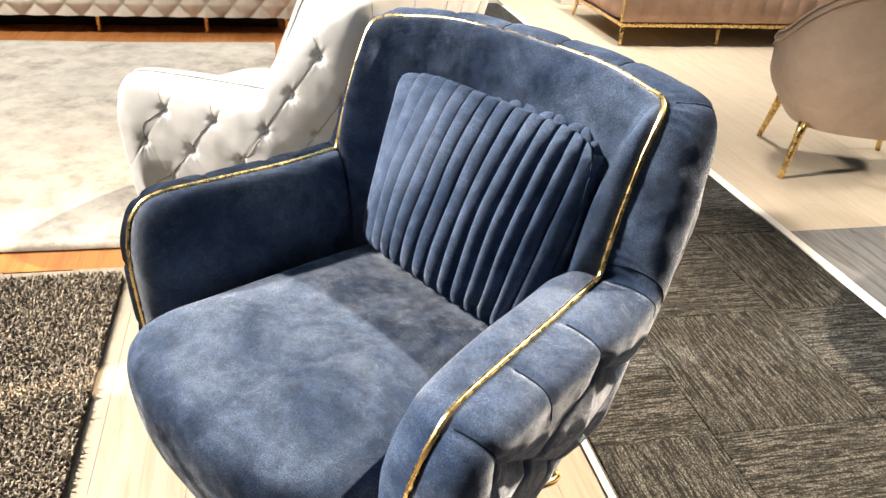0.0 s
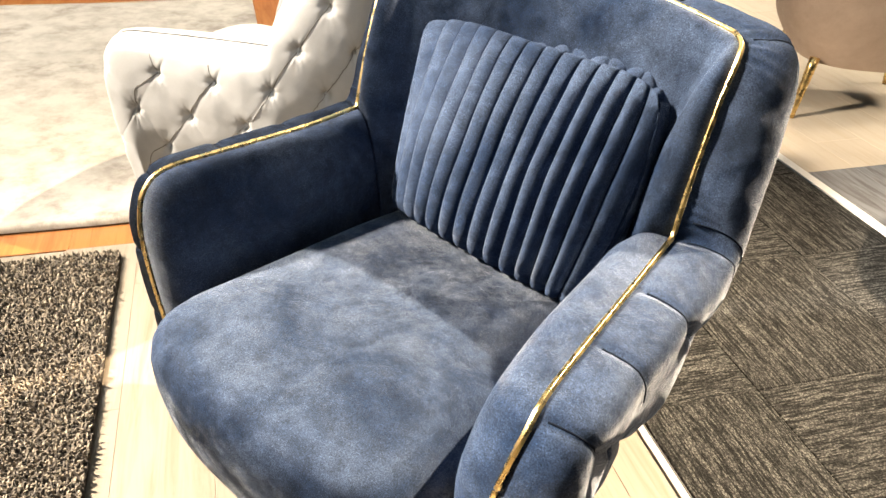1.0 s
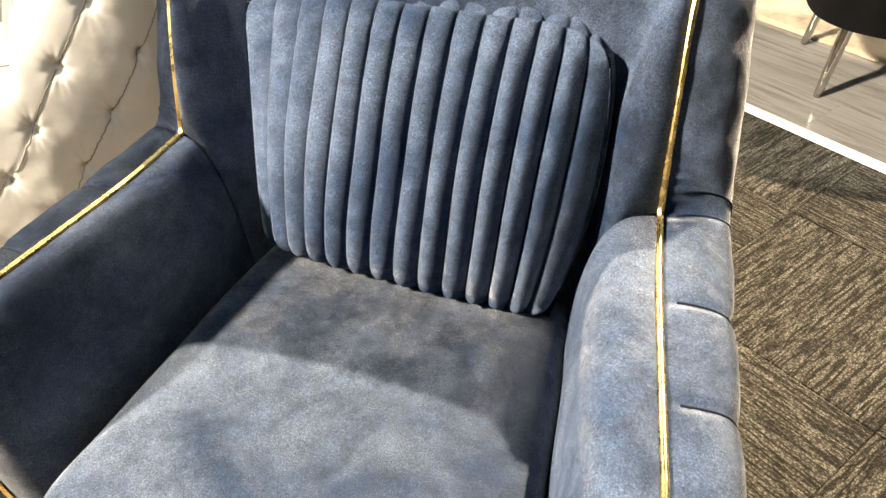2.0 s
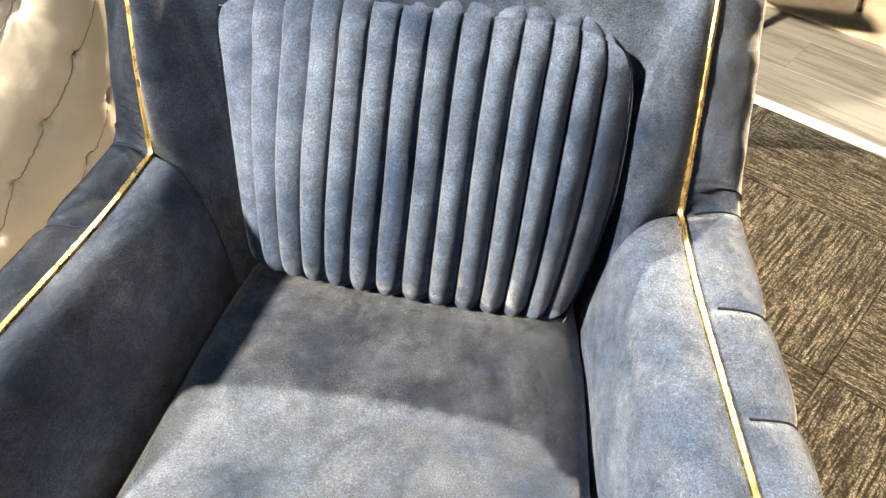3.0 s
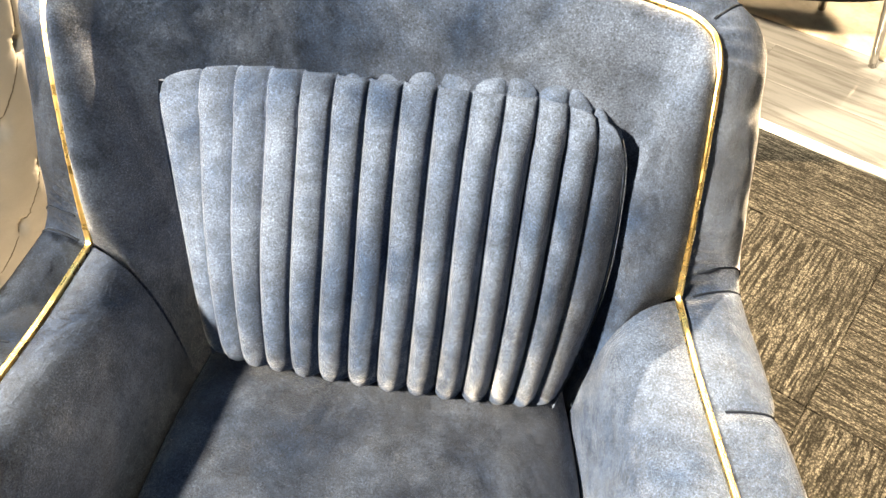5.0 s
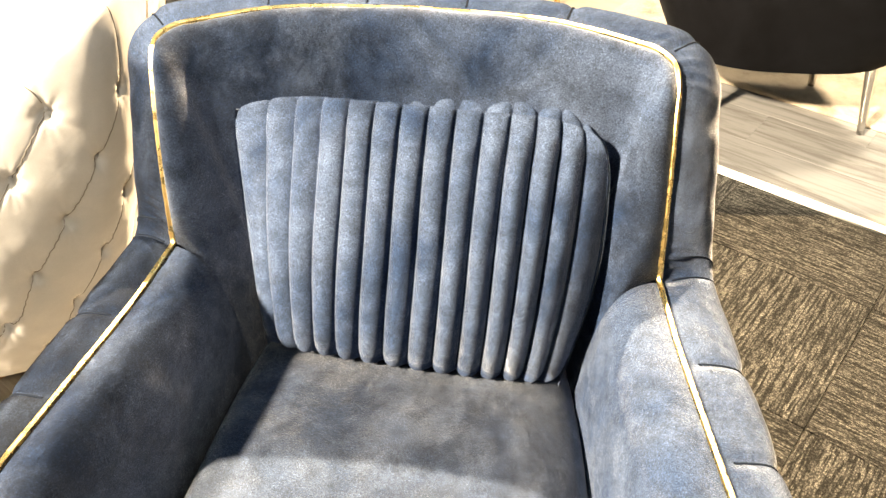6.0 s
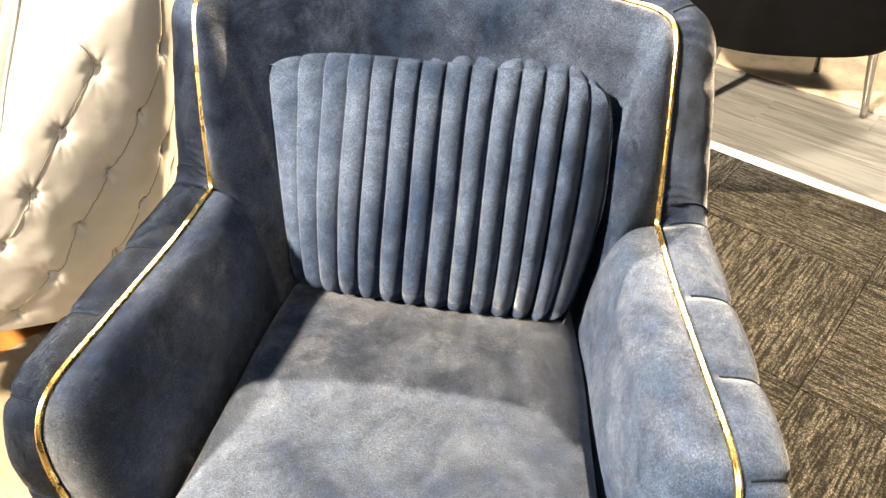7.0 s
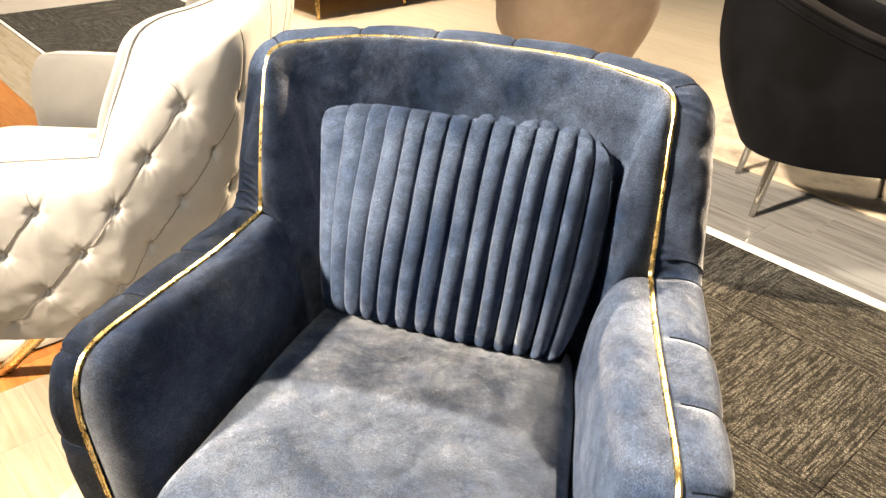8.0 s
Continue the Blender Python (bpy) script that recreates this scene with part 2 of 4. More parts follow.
# ---- mesh helpers ----


def mesh_of(name, verts, faces, material, smooth=True):
    me = bpy.data.meshes.new(name)
    me.from_pydata([tuple(v) for v in verts], [], faces)
    me.update()
    me.materials.append(material)
    if smooth:
        me.polygons.foreach_set("use_smooth", [True] * len(me.polygons))
    return me


def grid_mesh(name, points, material, close_u=False, close_v=False, smooth=True):
    """A mesh from an array of rows of points."""
    p = np.asarray(points, float)
    nu, nv = p.shape[:2]
    faces = []
    for i in range(nu if close_u else nu - 1):
        for j in range(nv if close_v else nv - 1):
            a, b = i * nv + j, i * nv + (j + 1) % nv
            c, d = ((i + 1) % nu) * nv + (j + 1) % nv, ((i + 1) % nu) * nv + j
            faces.append((a, b, c, d))
    return mesh_of(name, p.reshape(-1, 3), faces, material, smooth)


def brushed_tone(me, way):
    """Stores a velvet part's pile lean, a normal tilt that shades or brightens it."""
    layer = me.attributes.new("nap_tone", "FLOAT_VECTOR", "POINT")
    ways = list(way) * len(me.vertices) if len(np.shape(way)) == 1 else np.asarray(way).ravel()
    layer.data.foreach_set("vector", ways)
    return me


def across(points, from_way, to_way, x0, x1):
    """A tilt that turns from one way to another across a part, shading one side."""
    k = np.clip((np.asarray(points, float).reshape(-1, 3)[:, :1] - x0) / (x1 - x0), 0, 1)
    k = k * k * (3 - 2 * k)
    return np.array([from_way]) * (1 - k) + np.array([to_way]) * k


def part(name, me, parent, label=""):
    ob = new(name, me)
    ob.parent = parent
    return tagged(ob, label)


def thing(name, m, label, category, group="", kind=""):
    ob = new(name)
    ob.empty_display_size = 0.1
    ob.matrix_world = m
    return tagged(ob, label, category, group, kind)


def spline(points, n):
    """n points evenly along a Catmull-Rom curve through the given ones."""
    p = np.asarray(points, float)
    q = np.vstack([2 * p[0] - p[1], p, 2 * p[-1] - p[-2]])
    out = []
    for i in range(len(p) - 1):
        a, b, c, d = q[i:i + 4]
        t = np.linspace(0, 1, 24, endpoint=False)[:, None]
        out.append(0.5 * (2 * b + (c - a) * t + (2 * a - 5 * b + 4 * c - d) * t ** 2 + (3 * b - a - 3 * c + d) * t ** 3))
    out = np.vstack(out + [p[-1:]])
    s = np.r_[0, np.cumsum(np.linalg.norm(np.diff(out, axis=0), axis=1))]
    at = np.linspace(0, s[-1], n)
    return np.stack([np.interp(at, s, out[:, k]) for k in range(out.shape[1])], 1)


def stations(points, per):
    """A Catmull-Rom curve with the same number of steps between any two given points."""
    p = np.asarray(points, float)
    q = np.vstack([2 * p[0] - p[1], p, 2 * p[-1] - p[-2]])
    out = []
    for i in range(len(p) - 1):
        a, b, c, d = q[i:i + 4]
        t = np.linspace(0, 1, per, endpoint=False)[:, None]
        out.append(0.5 * (2 * b + (c - a) * t + (2 * a - 5 * b + 4 * c - d) * t ** 2 + (3 * b - a - 3 * c + d) * t ** 3))
    return np.vstack(out + [p[-1:]])


def bezier(a, b, c, d, n):
    t = np.linspace(0, 1, n)[None, :, None]
    a, b, c, d = (v[:, None, :] for v in (a, b, c, d))
    return a * (1 - t) ** 3 + 3 * b * t * (1 - t) ** 2 + 3 * c * t ** 2 * (1 - t) + d * t ** 3


def tube(name, path, radius, material, sides=8, wobble=0.0, flat=1.0, closed=False, flutes=0):
    p = np.asarray(path, float)
    n = len(p)
    radii = np.broadcast_to(np.asarray(radius, float), (n,))
    tangent = np.gradient(p, axis=0)
    tangent /= np.linalg.norm(tangent, axis=1)[:, None] + 1e-12
    side = np.cross(tangent, (0, 0, 1))
    bad = np.linalg.norm(side, axis=1) < 0.2
    side[bad] = np.cross(tangent[bad], (0, 1, 0))
    side /= np.linalg.norm(side, axis=1)[:, None]
    up = np.cross(side, tangent)
    rows = []
    for i in range(n):
        ring = []
        for k in range(sides):
            a = 2 * math.pi * k / sides
            r = radii[i] * (1 + 0.16 * math.cos(flutes * a) * (flutes > 0)) * (1 + wobble * noise.noise(Vector(p[i] * 90) + Vector((k * 1.7, 0, 0))))
            ring.append(p[i] + r * (math.cos(a) * side[i] + flat * math.sin(a) * up[i]))
        rows.append(ring)
    verts = [v for ring in rows for v in ring]
    faces = []
    for i in range(n if closed else n - 1):
        for k in range(sides):
            j = (i + 1) % n
            faces.append((i * sides + k, i * sides + (k + 1) % sides, j * sides + (k + 1) % sides, j * sides + k))
    if not closed:
        faces.append(tuple(range(sides - 1, -1, -1)))
        faces.append(tuple((n - 1) * sides + k for k in range(sides)))
    return mesh_of(name, verts, faces, material)


def block(name, size, material, bevel=0.004, at=(0, 0, 0), segments=2):
    """A box with rounded edges, standing on z = at[2]."""
    bm = bmesh.new()
    bmesh.ops.create_cube(bm, size=1.0)
    bmesh.ops.scale(bm, vec=size, verts=bm.verts)
    bmesh.ops.translate(bm, vec=(at[0], at[1], at[2] + size[2] / 2), verts=bm.verts)
    if bevel:
        bmesh.ops.bevel(bm, geom=bm.edges[:], offset=bevel, segments=segments, affect="EDGES", profile=0.5)
    me = bpy.data.meshes.new(name)
    bm.to_mesh(me)
    bm.free()
    me.materials.append(material)
    if segments > 1 and bevel >= 0.01:
        me.polygons.foreach_set("use_smooth", [True] * len(me.polygons))
    return me


def puffed(name, size, puff, material, at=(0, 0, 0), n=22, power=5.0):
    """A stuffed block: a rounded box whose faces swell."""
    hx, hy, hz = (s / 2 for s in size)
    rows = []
    for i in range(n + 1):
        th = -math.pi / 2 + math.pi * i / n
        ring = []
        for k in range(2 * n):
            ph = 2 * math.pi * k / (2 * n)
            d = np.array([math.cos(th) * math.cos(ph), math.cos(th) * math.sin(ph), math.sin(th)])
            r = (np.abs(d) ** power).sum() ** (-1 / power)
            q = d * r
            ring.append((at[0] + q[0] * hx, at[1] + q[1] * hy, at[2] + hz + q[2] * (hz + puff * (1 - q[0] ** 2) * (1 - q[1] ** 2))))
        rows.append(ring)
    return grid_mesh(name, rows, material, close_v=True)


def tapered_leg(name, top, foot, r_top, r_foot, material, sides=10, flat=1.0):
    t = np.linspace(0, 1, 6)[:, None]
    p = np.array(top) * (1 - t) + np.array(foot) * t
    return tube(name, p, (r_top * (1 - t) + r_foot * t)[:, 0], material, sides, flat=flat)


# the floor's own directions: u along the boards, v across them
TURN = radians(-34)
U, V = Vector((math.cos(TURN), math.sin(TURN), 0)), Vector((-math.sin(TURN), math.cos(TURN), 0))


def at_uv(u, v, z=0.0):
    return u * U + v * V + Vector((0, 0, z))


def uv_pose(u, v, z=0.0, turn=0.0):
    p = at_uv(u, v, z)
    return pose(p.x, p.y, p.z, 0, 0, -34 + turn)


# ---- upholstered tub armchair with piping and a tufted outside ----
PIPING = [(0.318, -0.262, 0.24), (0.338, -0.268, 0.36), (0.346, -0.270, 0.48), (0.349, -0.265, 0.540), (0.350, -0.250, 0.580), (0.348, -0.218, 0.604),
          (0.335, -0.12, 0.609), (0.318, 0.02, 0.612), (0.305, 0.128, 0.613), (0.304, 0.165, 0.690), (0.303, 0.205, 0.77), (0.301, 0.235, 0.825),
          (0.288, 0.252, 0.850), (0.255, 0.265, 0.862), (0.15, 0.283, 0.876), (0.0, 0.292, 0.883)]
INNER = [(0.262, -0.20, 0.24), (0.262, -0.18, 0.28), (0.258, -0.17, 0.30), (0.255, -0.165, 0.30), (0.252, -0.155, 0.30), (0.250, -0.14, 0.30),
         (0.240, -0.08, 0.30), (0.230, 0.02, 0.30), (0.216, 0.10, 0.30), (0.208, 0.125, 0.30), (0.20, 0.14, 0.30), (0.19, 0.155, 0.30),
         (0.18, 0.16, 0.30), (0.16, 0.165, 0.30), (0.09, 0.17, 0.30), (0.0, 0.17, 0.30)]
OUTER = [(0.385, -0.240, 0.24), (0.401, -0.246, 0.36), (0.408, -0.248, 0.48), (0.410, -0.243, 0.525), (0.411, -0.226, 0.562), (0.410, -0.194, 0.580),
         (0.404, -0.1, 0.580), (0.395, 0.03, 0.578), (0.384, 0.15, 0.585), (0.380, 0.195, 0.66), (0.378, 0.232, 0.745), (0.374, 0.262, 0.802),
         (0.356, 0.288, 0.832), (0.305, 0.316, 0.848), (0.17, 0.338, 0.866), (0.0, 0.346, 0.874)]
BOTTOM = [(0.355, -0.215, 0.235), (0.345, -0.20, 0.225), (0.335, -0.17, 0.22), (0.325, -0.15, 0.215), (0.318, -0.13, 0.21), (0.312, -0.11, 0.205),
          (0.30, -0.04, 0.20), (0.295, 0.05, 0.20), (0.285, 0.12, 0.20), (0.275, 0.155, 0.20), (0.26, 0.185, 0.20), (0.24, 0.21, 0.20),
          (0.21, 0.235, 0.20), (0.17, 0.25, 0.20), (0.09, 0.262, 0.20), (0.0, 0.266, 0.20)]
# the blue chair's own rim and outside, which lean a little more
BLUE_RIM = [(0.311, -0.262, 0.241), (0.328, -0.273, 0.364), (0.335, -0.279, 0.486), (0.345, -0.272, 0.546), (0.35, -0.254, 0.585), (0.346, -0.217, 0.607),
            (0.332, -0.115, 0.61), (0.314, 0.024, 0.611), (0.303, 0.128, 0.618), (0.304, 0.159, 0.703), (0.306, 0.196, 0.786), (0.307, 0.228, 0.836),
            (0.294, 0.252, 0.85), (0.26, 0.271, 0.855), (0.155, 0.293, 0.867), (0.0, 0.301, 0.87)]
BLUE_OUTER = OUTER[:7] + [(0.394, 0.04, 0.58), (0.383, 0.165, 0.588), (0.376, 0.212, 0.66), (0.374, 0.256, 0.745), (0.372, 0.292, 0.806),
                          (0.35, 0.325, 0.832), (0.295, 0.345, 0.843), (0.165, 0.362, 0.856), (0.0, 0.368, 0.862)]
ELBOW = 8
# pile leans chosen to put shade or light on each part through its normals
NAP_SHADING = {"left_arm": (0.2, -0.5, -0.85), "right_arm": (-0.1, 0.15, 0.45), "back": (0.28, 0.0, -0.22), "back_dark": (0.65, 0.1, -0.5), "wing": (0.9, 0.1, 0.0), "seat": (0.4, 0.36, 0.0), "cushion": (-0.35, 0.0, 0.35), "outside": (1.0, -0.3, -0.75)}


def rim_up(i):
    """The way in which the padding swells over the rim at a station."""
    if i <= 2:
        return (0.0, -1.0, 0.0)
    if i <= 5:
        k = (i - 2) / 3.5
        return (0.0, -math.cos(k * 1.5), math.sin(k * 1.5))
    if i <= 8:
        return (0.0, -0.05, 1.0)
    if i <= 11:
        return (0.0, -0.6, 0.8)
    return (0.0, -0.2, 1.0)


def pillow_dir(i):
    """The way in which the inside swells at a station."""
    if i <= 7:
        return (-1.0, 0.0, 0.2)
    if i == 8:
        return (-0.8, -0.5, 0.1)
    if i <= 12:
        return (-0.45, -0.85, 0.1)
    return (0.0, -1.0, 0.1)


def tub_armchair(m, cloth, trim, label, back_scale=1.0, spacing=0.125, row=0.115, first=0.115, depth=0.02, group="", pipe=0.0033, flat_grid=None, rear=0.0, rim_points=PIPING, outer_points=OUTER):
    chair = thing("armchair", m, label, "armchair", group)
    per = 9

    def lifted(points, begin):
        return [(x, y + rear * min(1.0, max(0.0, (i - begin) / 2.5)), z if i < ELBOW else 0.613 + (z - 0.613) * back_scale if z > 0.613 else z) for i, (x, y, z) in enumerate(points)]
    rim, inner, outer, bottom = lifted(rim_points, 11.5), list(INNER), lifted(outer_points, 9.0), list(BOTTOM)
    ups, bulge = [rim_up(i) for i in range(16)], [pillow_dir(i) for i in range(16)]

    def both(curve, corner):
        """Right half from the arm's front to the back's middle; the elbow is a corner."""
        if corner:
            return np.vstack([stations(curve[:ELBOW + 1], per)[:-1], stations(curve[ELBOW:], per)])
        return stations(curve, per)
    P, I, O, B = both(rim, True), both(inner, True), both(outer, False), both(bottom, False)
    UP, BU = both(ups, False), both(bulge, False)
    UP /= np.linalg.norm(UP, axis=1)[:, None]
    BU /= np.linalg.norm(BU, axis=1)[:, None]
    k_elbow = ELBOW * per
    pull = both([(0.15, 0.3, 0.7)] * 6 + [(0.15, 0.35, 0.82)] * 3 + [(0.25, 0.3, 0.78)] * 3 + [(0.35, 0.3, 0.72)] * 4, False)

    # inside panels: two arms and the back, with sunk seams between them
    def panel(rows, swell, rise):
        p, i, up, bu = P[rows], I[rows], UP[rows], BU[rows]
        c1 = p + swell * bu + rise * up
        c2 = i + (p - i) * pull[rows] + 0.012 * bu
        return bezier(p, c1, c2, i, 26)
    arm = panel(slice(0, k_elbow + 1), 0.058 if flat_grid else 0.085, 0.016 if flat_grid else 0.026)
    sink = np.exp(-((np.arange(k_elbow + 1)[::-1]) / 2.0) ** 2)[:, None, None]
    arm = arm + sink * np.array([0.003, 0.002, -0.002])
    mirror = np.array([-1.0, 1.0, 1.0])
    # right arm tilted to read bright, left arm to read dark
    part("arm_panel", brushed_tone(grid_mesh("arm_panel", arm, cloth), NAP_SHADING["right_arm"]), chair)
    part("arm_panel", brushed_tone(grid_mesh("arm_panel", (arm * mirror)[::-1], cloth), NAP_SHADING["left_arm"]), chair)
    half = panel(slice(k_elbow, None), 0.058 if flat_grid else 0.024, 0.016 if flat_grid else np.interp(np.arange(len(P) - k_elbow), [0, 5 * per, 7 * per], [0.02, 0.03, 0.056])[:, None])
    sink = np.exp(-((np.arange(len(half))) / 2.0) ** 2)[:, None, None]
    half = half + sink * np.array([0.002, 0.004, 0.0])
    back = np.concatenate([half, (half * mirror)[::-1][1:]])
    # the back's tilt shades its left half and its right wing
    part("back_panel", brushed_tone(grid_mesh("back_panel", back, cloth), across(back, NAP_SHADING["back_dark"], NAP_SHADING["back"], -0.28, 0.12) + across(back, (0, 0, 0), np.subtract(NAP_SHADING["wing"], NAP_SHADING["back"]), 0.19, 0.27) * np.clip((0.86 - back[..., 2].reshape(-1, 1)) / 0.1, 0, 1)), chair)

    # the outside: a rolled band over the rim, then a buttoned face
    out_dir = O - P
    out_dir[:, 2] = 0
    out_dir /= np.linalg.norm(out_dir, axis=1)[:, None] + 1e-9
    band = bezier(P, P + 0.016 * UP + (O - P) * 0.3, O + 0.03 * UP - 0.002 * out_dir, O, 16)
    drop = B - O
    face = bezier(O, O - 0.05 * UP + 0.006 * out_dir, B - drop * 0.35 + 0.035 * out_dir, B, 100)
    right = np.concatenate([band[:, :-1], face], axis=1)
    sheet = np.concatenate([right, (right * mirror)[::-1][1:]])
    # even spacing along the rim
    rim_line = np.concatenate([P, (P * mirror)[::-1][1:]])
    run = np.r_[0, np.cumsum(np.linalg.norm(np.diff(rim_line, axis=0), axis=1))]
    total, n_u = run[-1], 900
    even = np.linspace(0, total, n_u)
    sheet = np.stack([np.stack([np.interp(even, run, sheet[:, j, k]) for k in range(3)], 1) for j in range(sheet.shape[1])], 1)
    start = run[k_elbow]
    du, dv = np.gradient(sheet, axis=0), np.gradient(sheet, axis=1)
    normal = np.cross(du, dv)
    normal /= np.linalg.norm(normal, axis=2)[..., None] + 1e-12
    if normal[n_u // 2, 60] @ np.array([0, 1, 0]) < 0:
        normal = -normal
    down = np.concatenate([np.zeros((n_u, 1)), np.cumsum(np.linalg.norm(np.diff(sheet, axis=1), axis=2), axis=1)], axis=1)
    # pleats: five cells over the top, none on the wings, then even ones down the arms
    reach = np.abs(even - total / 2)
    q_corner, q_elbow = total / 2 - run[12 * per], total / 2 - start
    q_marks, a_marks = [0, q_corner, q_elbow, q_elbow + 10 * spacing], [-0.5, 2, 3, 13]
    a = np.interp(reach, q_marks, a_marks)[:, None] + 0 * down
    b = (down - first) / row
    frac = lambda q: np.abs(q - np.round(q))  # noqa: E731
    pleat = frac(a)
    p1, p2 = frac((a + b) / 2), frac((a - b) / 2)
    lattice = np.minimum(p1, p2) * 2
    blend = np.clip(b * 1.5 + 0.5, 0, 1)
    if flat_grid:
        # buttons on an upright lattice round the outside
        along = sheet[..., 1] + (0.38 - np.abs(sheet[..., 0])) - flat_grid[0]
        a, b = along / spacing, (sheet[..., 2] - flat_grid[1]) / row
        p1, p2 = frac((a + b) / 2), frac((a - b) / 2)
        lattice = np.minimum(p1, p2) * 2
        blend = np.clip((down - 0.045) / 0.05, 0, 1)
        pleat = np.full_like(pleat, 0.5)
    ridge = (1 - blend) * (pleat * 2) + blend * lattice
    ridge = np.clip(ridge, 0, 1)
    dome = 0.5 - 0.5 * np.cos(np.pi * ridge)
    crease = 1 - np.exp(-(ridge * spacing / 0.015) ** 2)
    if flat_grid:
        # one thin pull line from button to button, fading between them
        low = np.clip((2.1 - b) * 4, 0, 1)
        upright = np.exp(-(np.abs(np.mod(a + 1, 2) - 1) * spacing / 0.0035) ** 2) * np.clip((b - 2) * 6, 0, 1) * np.clip((3.2 - b) * 3, 0, 1)
        crease = 1 - np.exp(-(p2 * 2 * spacing / 0.0036) ** 2) * blend * low * (0.7 + 0.3 * np.cos(np.pi * (a + b))) - 0.8 * upright
    soft = np.ones_like(b) if flat_grid else np.clip(b * 1.2 + 0.8, 0.25, 1)
    swell = depth * ((0.1 * dome + 0.16 * crease + 0.6) if flat_grid else (0.26 + 0.74 * blend) * (soft * 0.6 * dome + (1 - 0.6 * soft) * crease) + 0.74 * (1 - blend))
    rows_n = np.round(b)
    odd = np.mod(rows_n, 2)
    near_a = np.abs(np.mod(a + odd + 1, 2) - 1)
    button = np.exp(-((near_a * spacing) ** 2 + ((b - rows_n) * row) ** 2) / (0.012 if flat_grid else 0.016) ** 2) * (((down > 0.05) & (b < 2.5)) if flat_grid else (rows_n >= 0))
    wide_dip = np.exp(-((near_a * spacing) ** 2 + ((b - rows_n) * row) ** 2) / 0.03 ** 2) * (down > 0.05) * (b < 2.5)
    ease = np.clip(down / 0.02, 0, 1) * np.clip((down[:, -1:] - down) / 0.03, 0, 1)
    wrinkle = np.array([[noise.noise(Vector(v) * 26) for v in line] for line in sheet[:, ::2]])
    wrinkle = np.repeat(wrinkle, 2, axis=1)[:, :sheet.shape[1]]
    wrinkle = np.pad(wrinkle, ((0, 0), (0, sheet.shape[1] - wrinkle.shape[1])), mode="edge")
    sheet = sheet + normal * ((swell - ((0.012 * button + 0.003 * wide_dip + 0.001 * wide_dip * np.cos(9 * np.arctan2(b - rows_n, near_a))) if flat_grid else 0.8 * depth * button) - depth) * ease + 0.0015 * wrinkle * ease)[..., None]
    if not flat_grid:
        # small gathers where the cover turns the back's upper corners
        for corner in (run[12 * per - 4], total - run[12 * per - 4], run[k_elbow] + 0.03, total - run[k_elbow] - 0.03):
            near = np.exp(-((even[:, None] - corner) / 0.035) ** 2) * np.exp(-((down - 0.03) / 0.022) ** 2)
            sheet = sheet + normal * (0.0022 * near * np.sin((even[:, None] - corner) / 0.0021 + 6 * down / 0.05))[..., None]
    cover = grid_mesh("outer_cover", sheet, cloth)
    # tilted normals shade the blue outside's left and crown, and brighten the ivory back
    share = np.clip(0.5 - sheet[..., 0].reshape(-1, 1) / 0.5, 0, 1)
    layer = cover.attributes.new("nap_tone", "FLOAT_VECTOR", "POINT")
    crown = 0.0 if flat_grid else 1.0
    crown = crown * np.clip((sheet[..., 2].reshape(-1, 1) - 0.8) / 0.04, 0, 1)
    layer.data.foreach_set("vector", (crown * np.array([(0.0, -0.75, -0.25)]) + (1 - crown) * share * np.array([(0.0, 0.0, 0.35) if flat_grid else NAP_SHADING["outside"]])).ravel())
    part("outer_cover", cover, chair, "deep diamond tufting with pleats")
    # buttons
    knob_mesh = puffed("button", (0.02, 0.02, 0.008), 0.002, cloth, (0, 0, -0.004), 6, 2.0)
    pleats = []
    for k in range(0, 14):
        q = np.interp(k, a_marks, q_marks)
        for side in (-1, 1):
            iu = int(round((total / 2 + side * q) / total * (n_u - 1)))
            if 8 < iu < n_u - 8:
                pleats.append((k, iu))
    spots = []
    if flat_grid:
        hits = (near_a * spacing) ** 2 + ((b - rows_n) * row) ** 2
        for iu in range(6, n_u - 6):
            for jv in range(6, sheet.shape[1] - 6):
                if hits[iu, jv] < 0.00018 and b[iu, jv] < 2.5 and down[iu, jv] > 0.06 and hits[iu, jv] == hits[iu - 6:iu + 7, jv - 6:jv + 7].min():
                    spots.append((iu, jv))
    else:
        for r in range(0, 4):
            for k, iu in pleats:
                if (k + r) % 2 == 0:
                    spots.append((iu, int(np.argmin(np.abs(down[iu] - first - r * row)))))
    for iu, jv in spots:
        if jv > sheet.shape[1] - 16:
            continue
        knob = new("button", knob_mesh)
        knob.parent = chair
        knob.matrix_local = Matrix.Translation(Vector(sheet[iu, jv] + normal[iu, jv] * (-0.003 if flat_grid else 0.001))) @ Vector(normal[iu, jv]).to_track_quat("Z", "Y").to_matrix().to_4x4()
    # fine pull lines from button to button, and pleats from the top buttons to the rim
    # thin dark tubes put the shade of these folds into colour
    if flat_grid:
        found = {(round(float(a[iu, jv])), round(float(b[iu, jv])), iu < n_u / 2): (iu, jv) for iu, jv in spots}
        for (ka, kb, near), (iu, jv) in found.items():
            low = found.get((ka - 1, kb - 1, near))
            if low:
                steps = [(iu + (low[0] - iu) * k / 24, jv + (low[1] - jv) * k / 24) for k in range(1, 24)]
                fold = [sheet[int(round(p)), int(round(q))] + normal[int(round(p)), int(round(q))] * 0.0002 for p, q in steps]
                part("pull_line_shade", tube("pull_line_shade", spline(fold, 30), 0.0009, SEAM_SHADE, 5), chair)
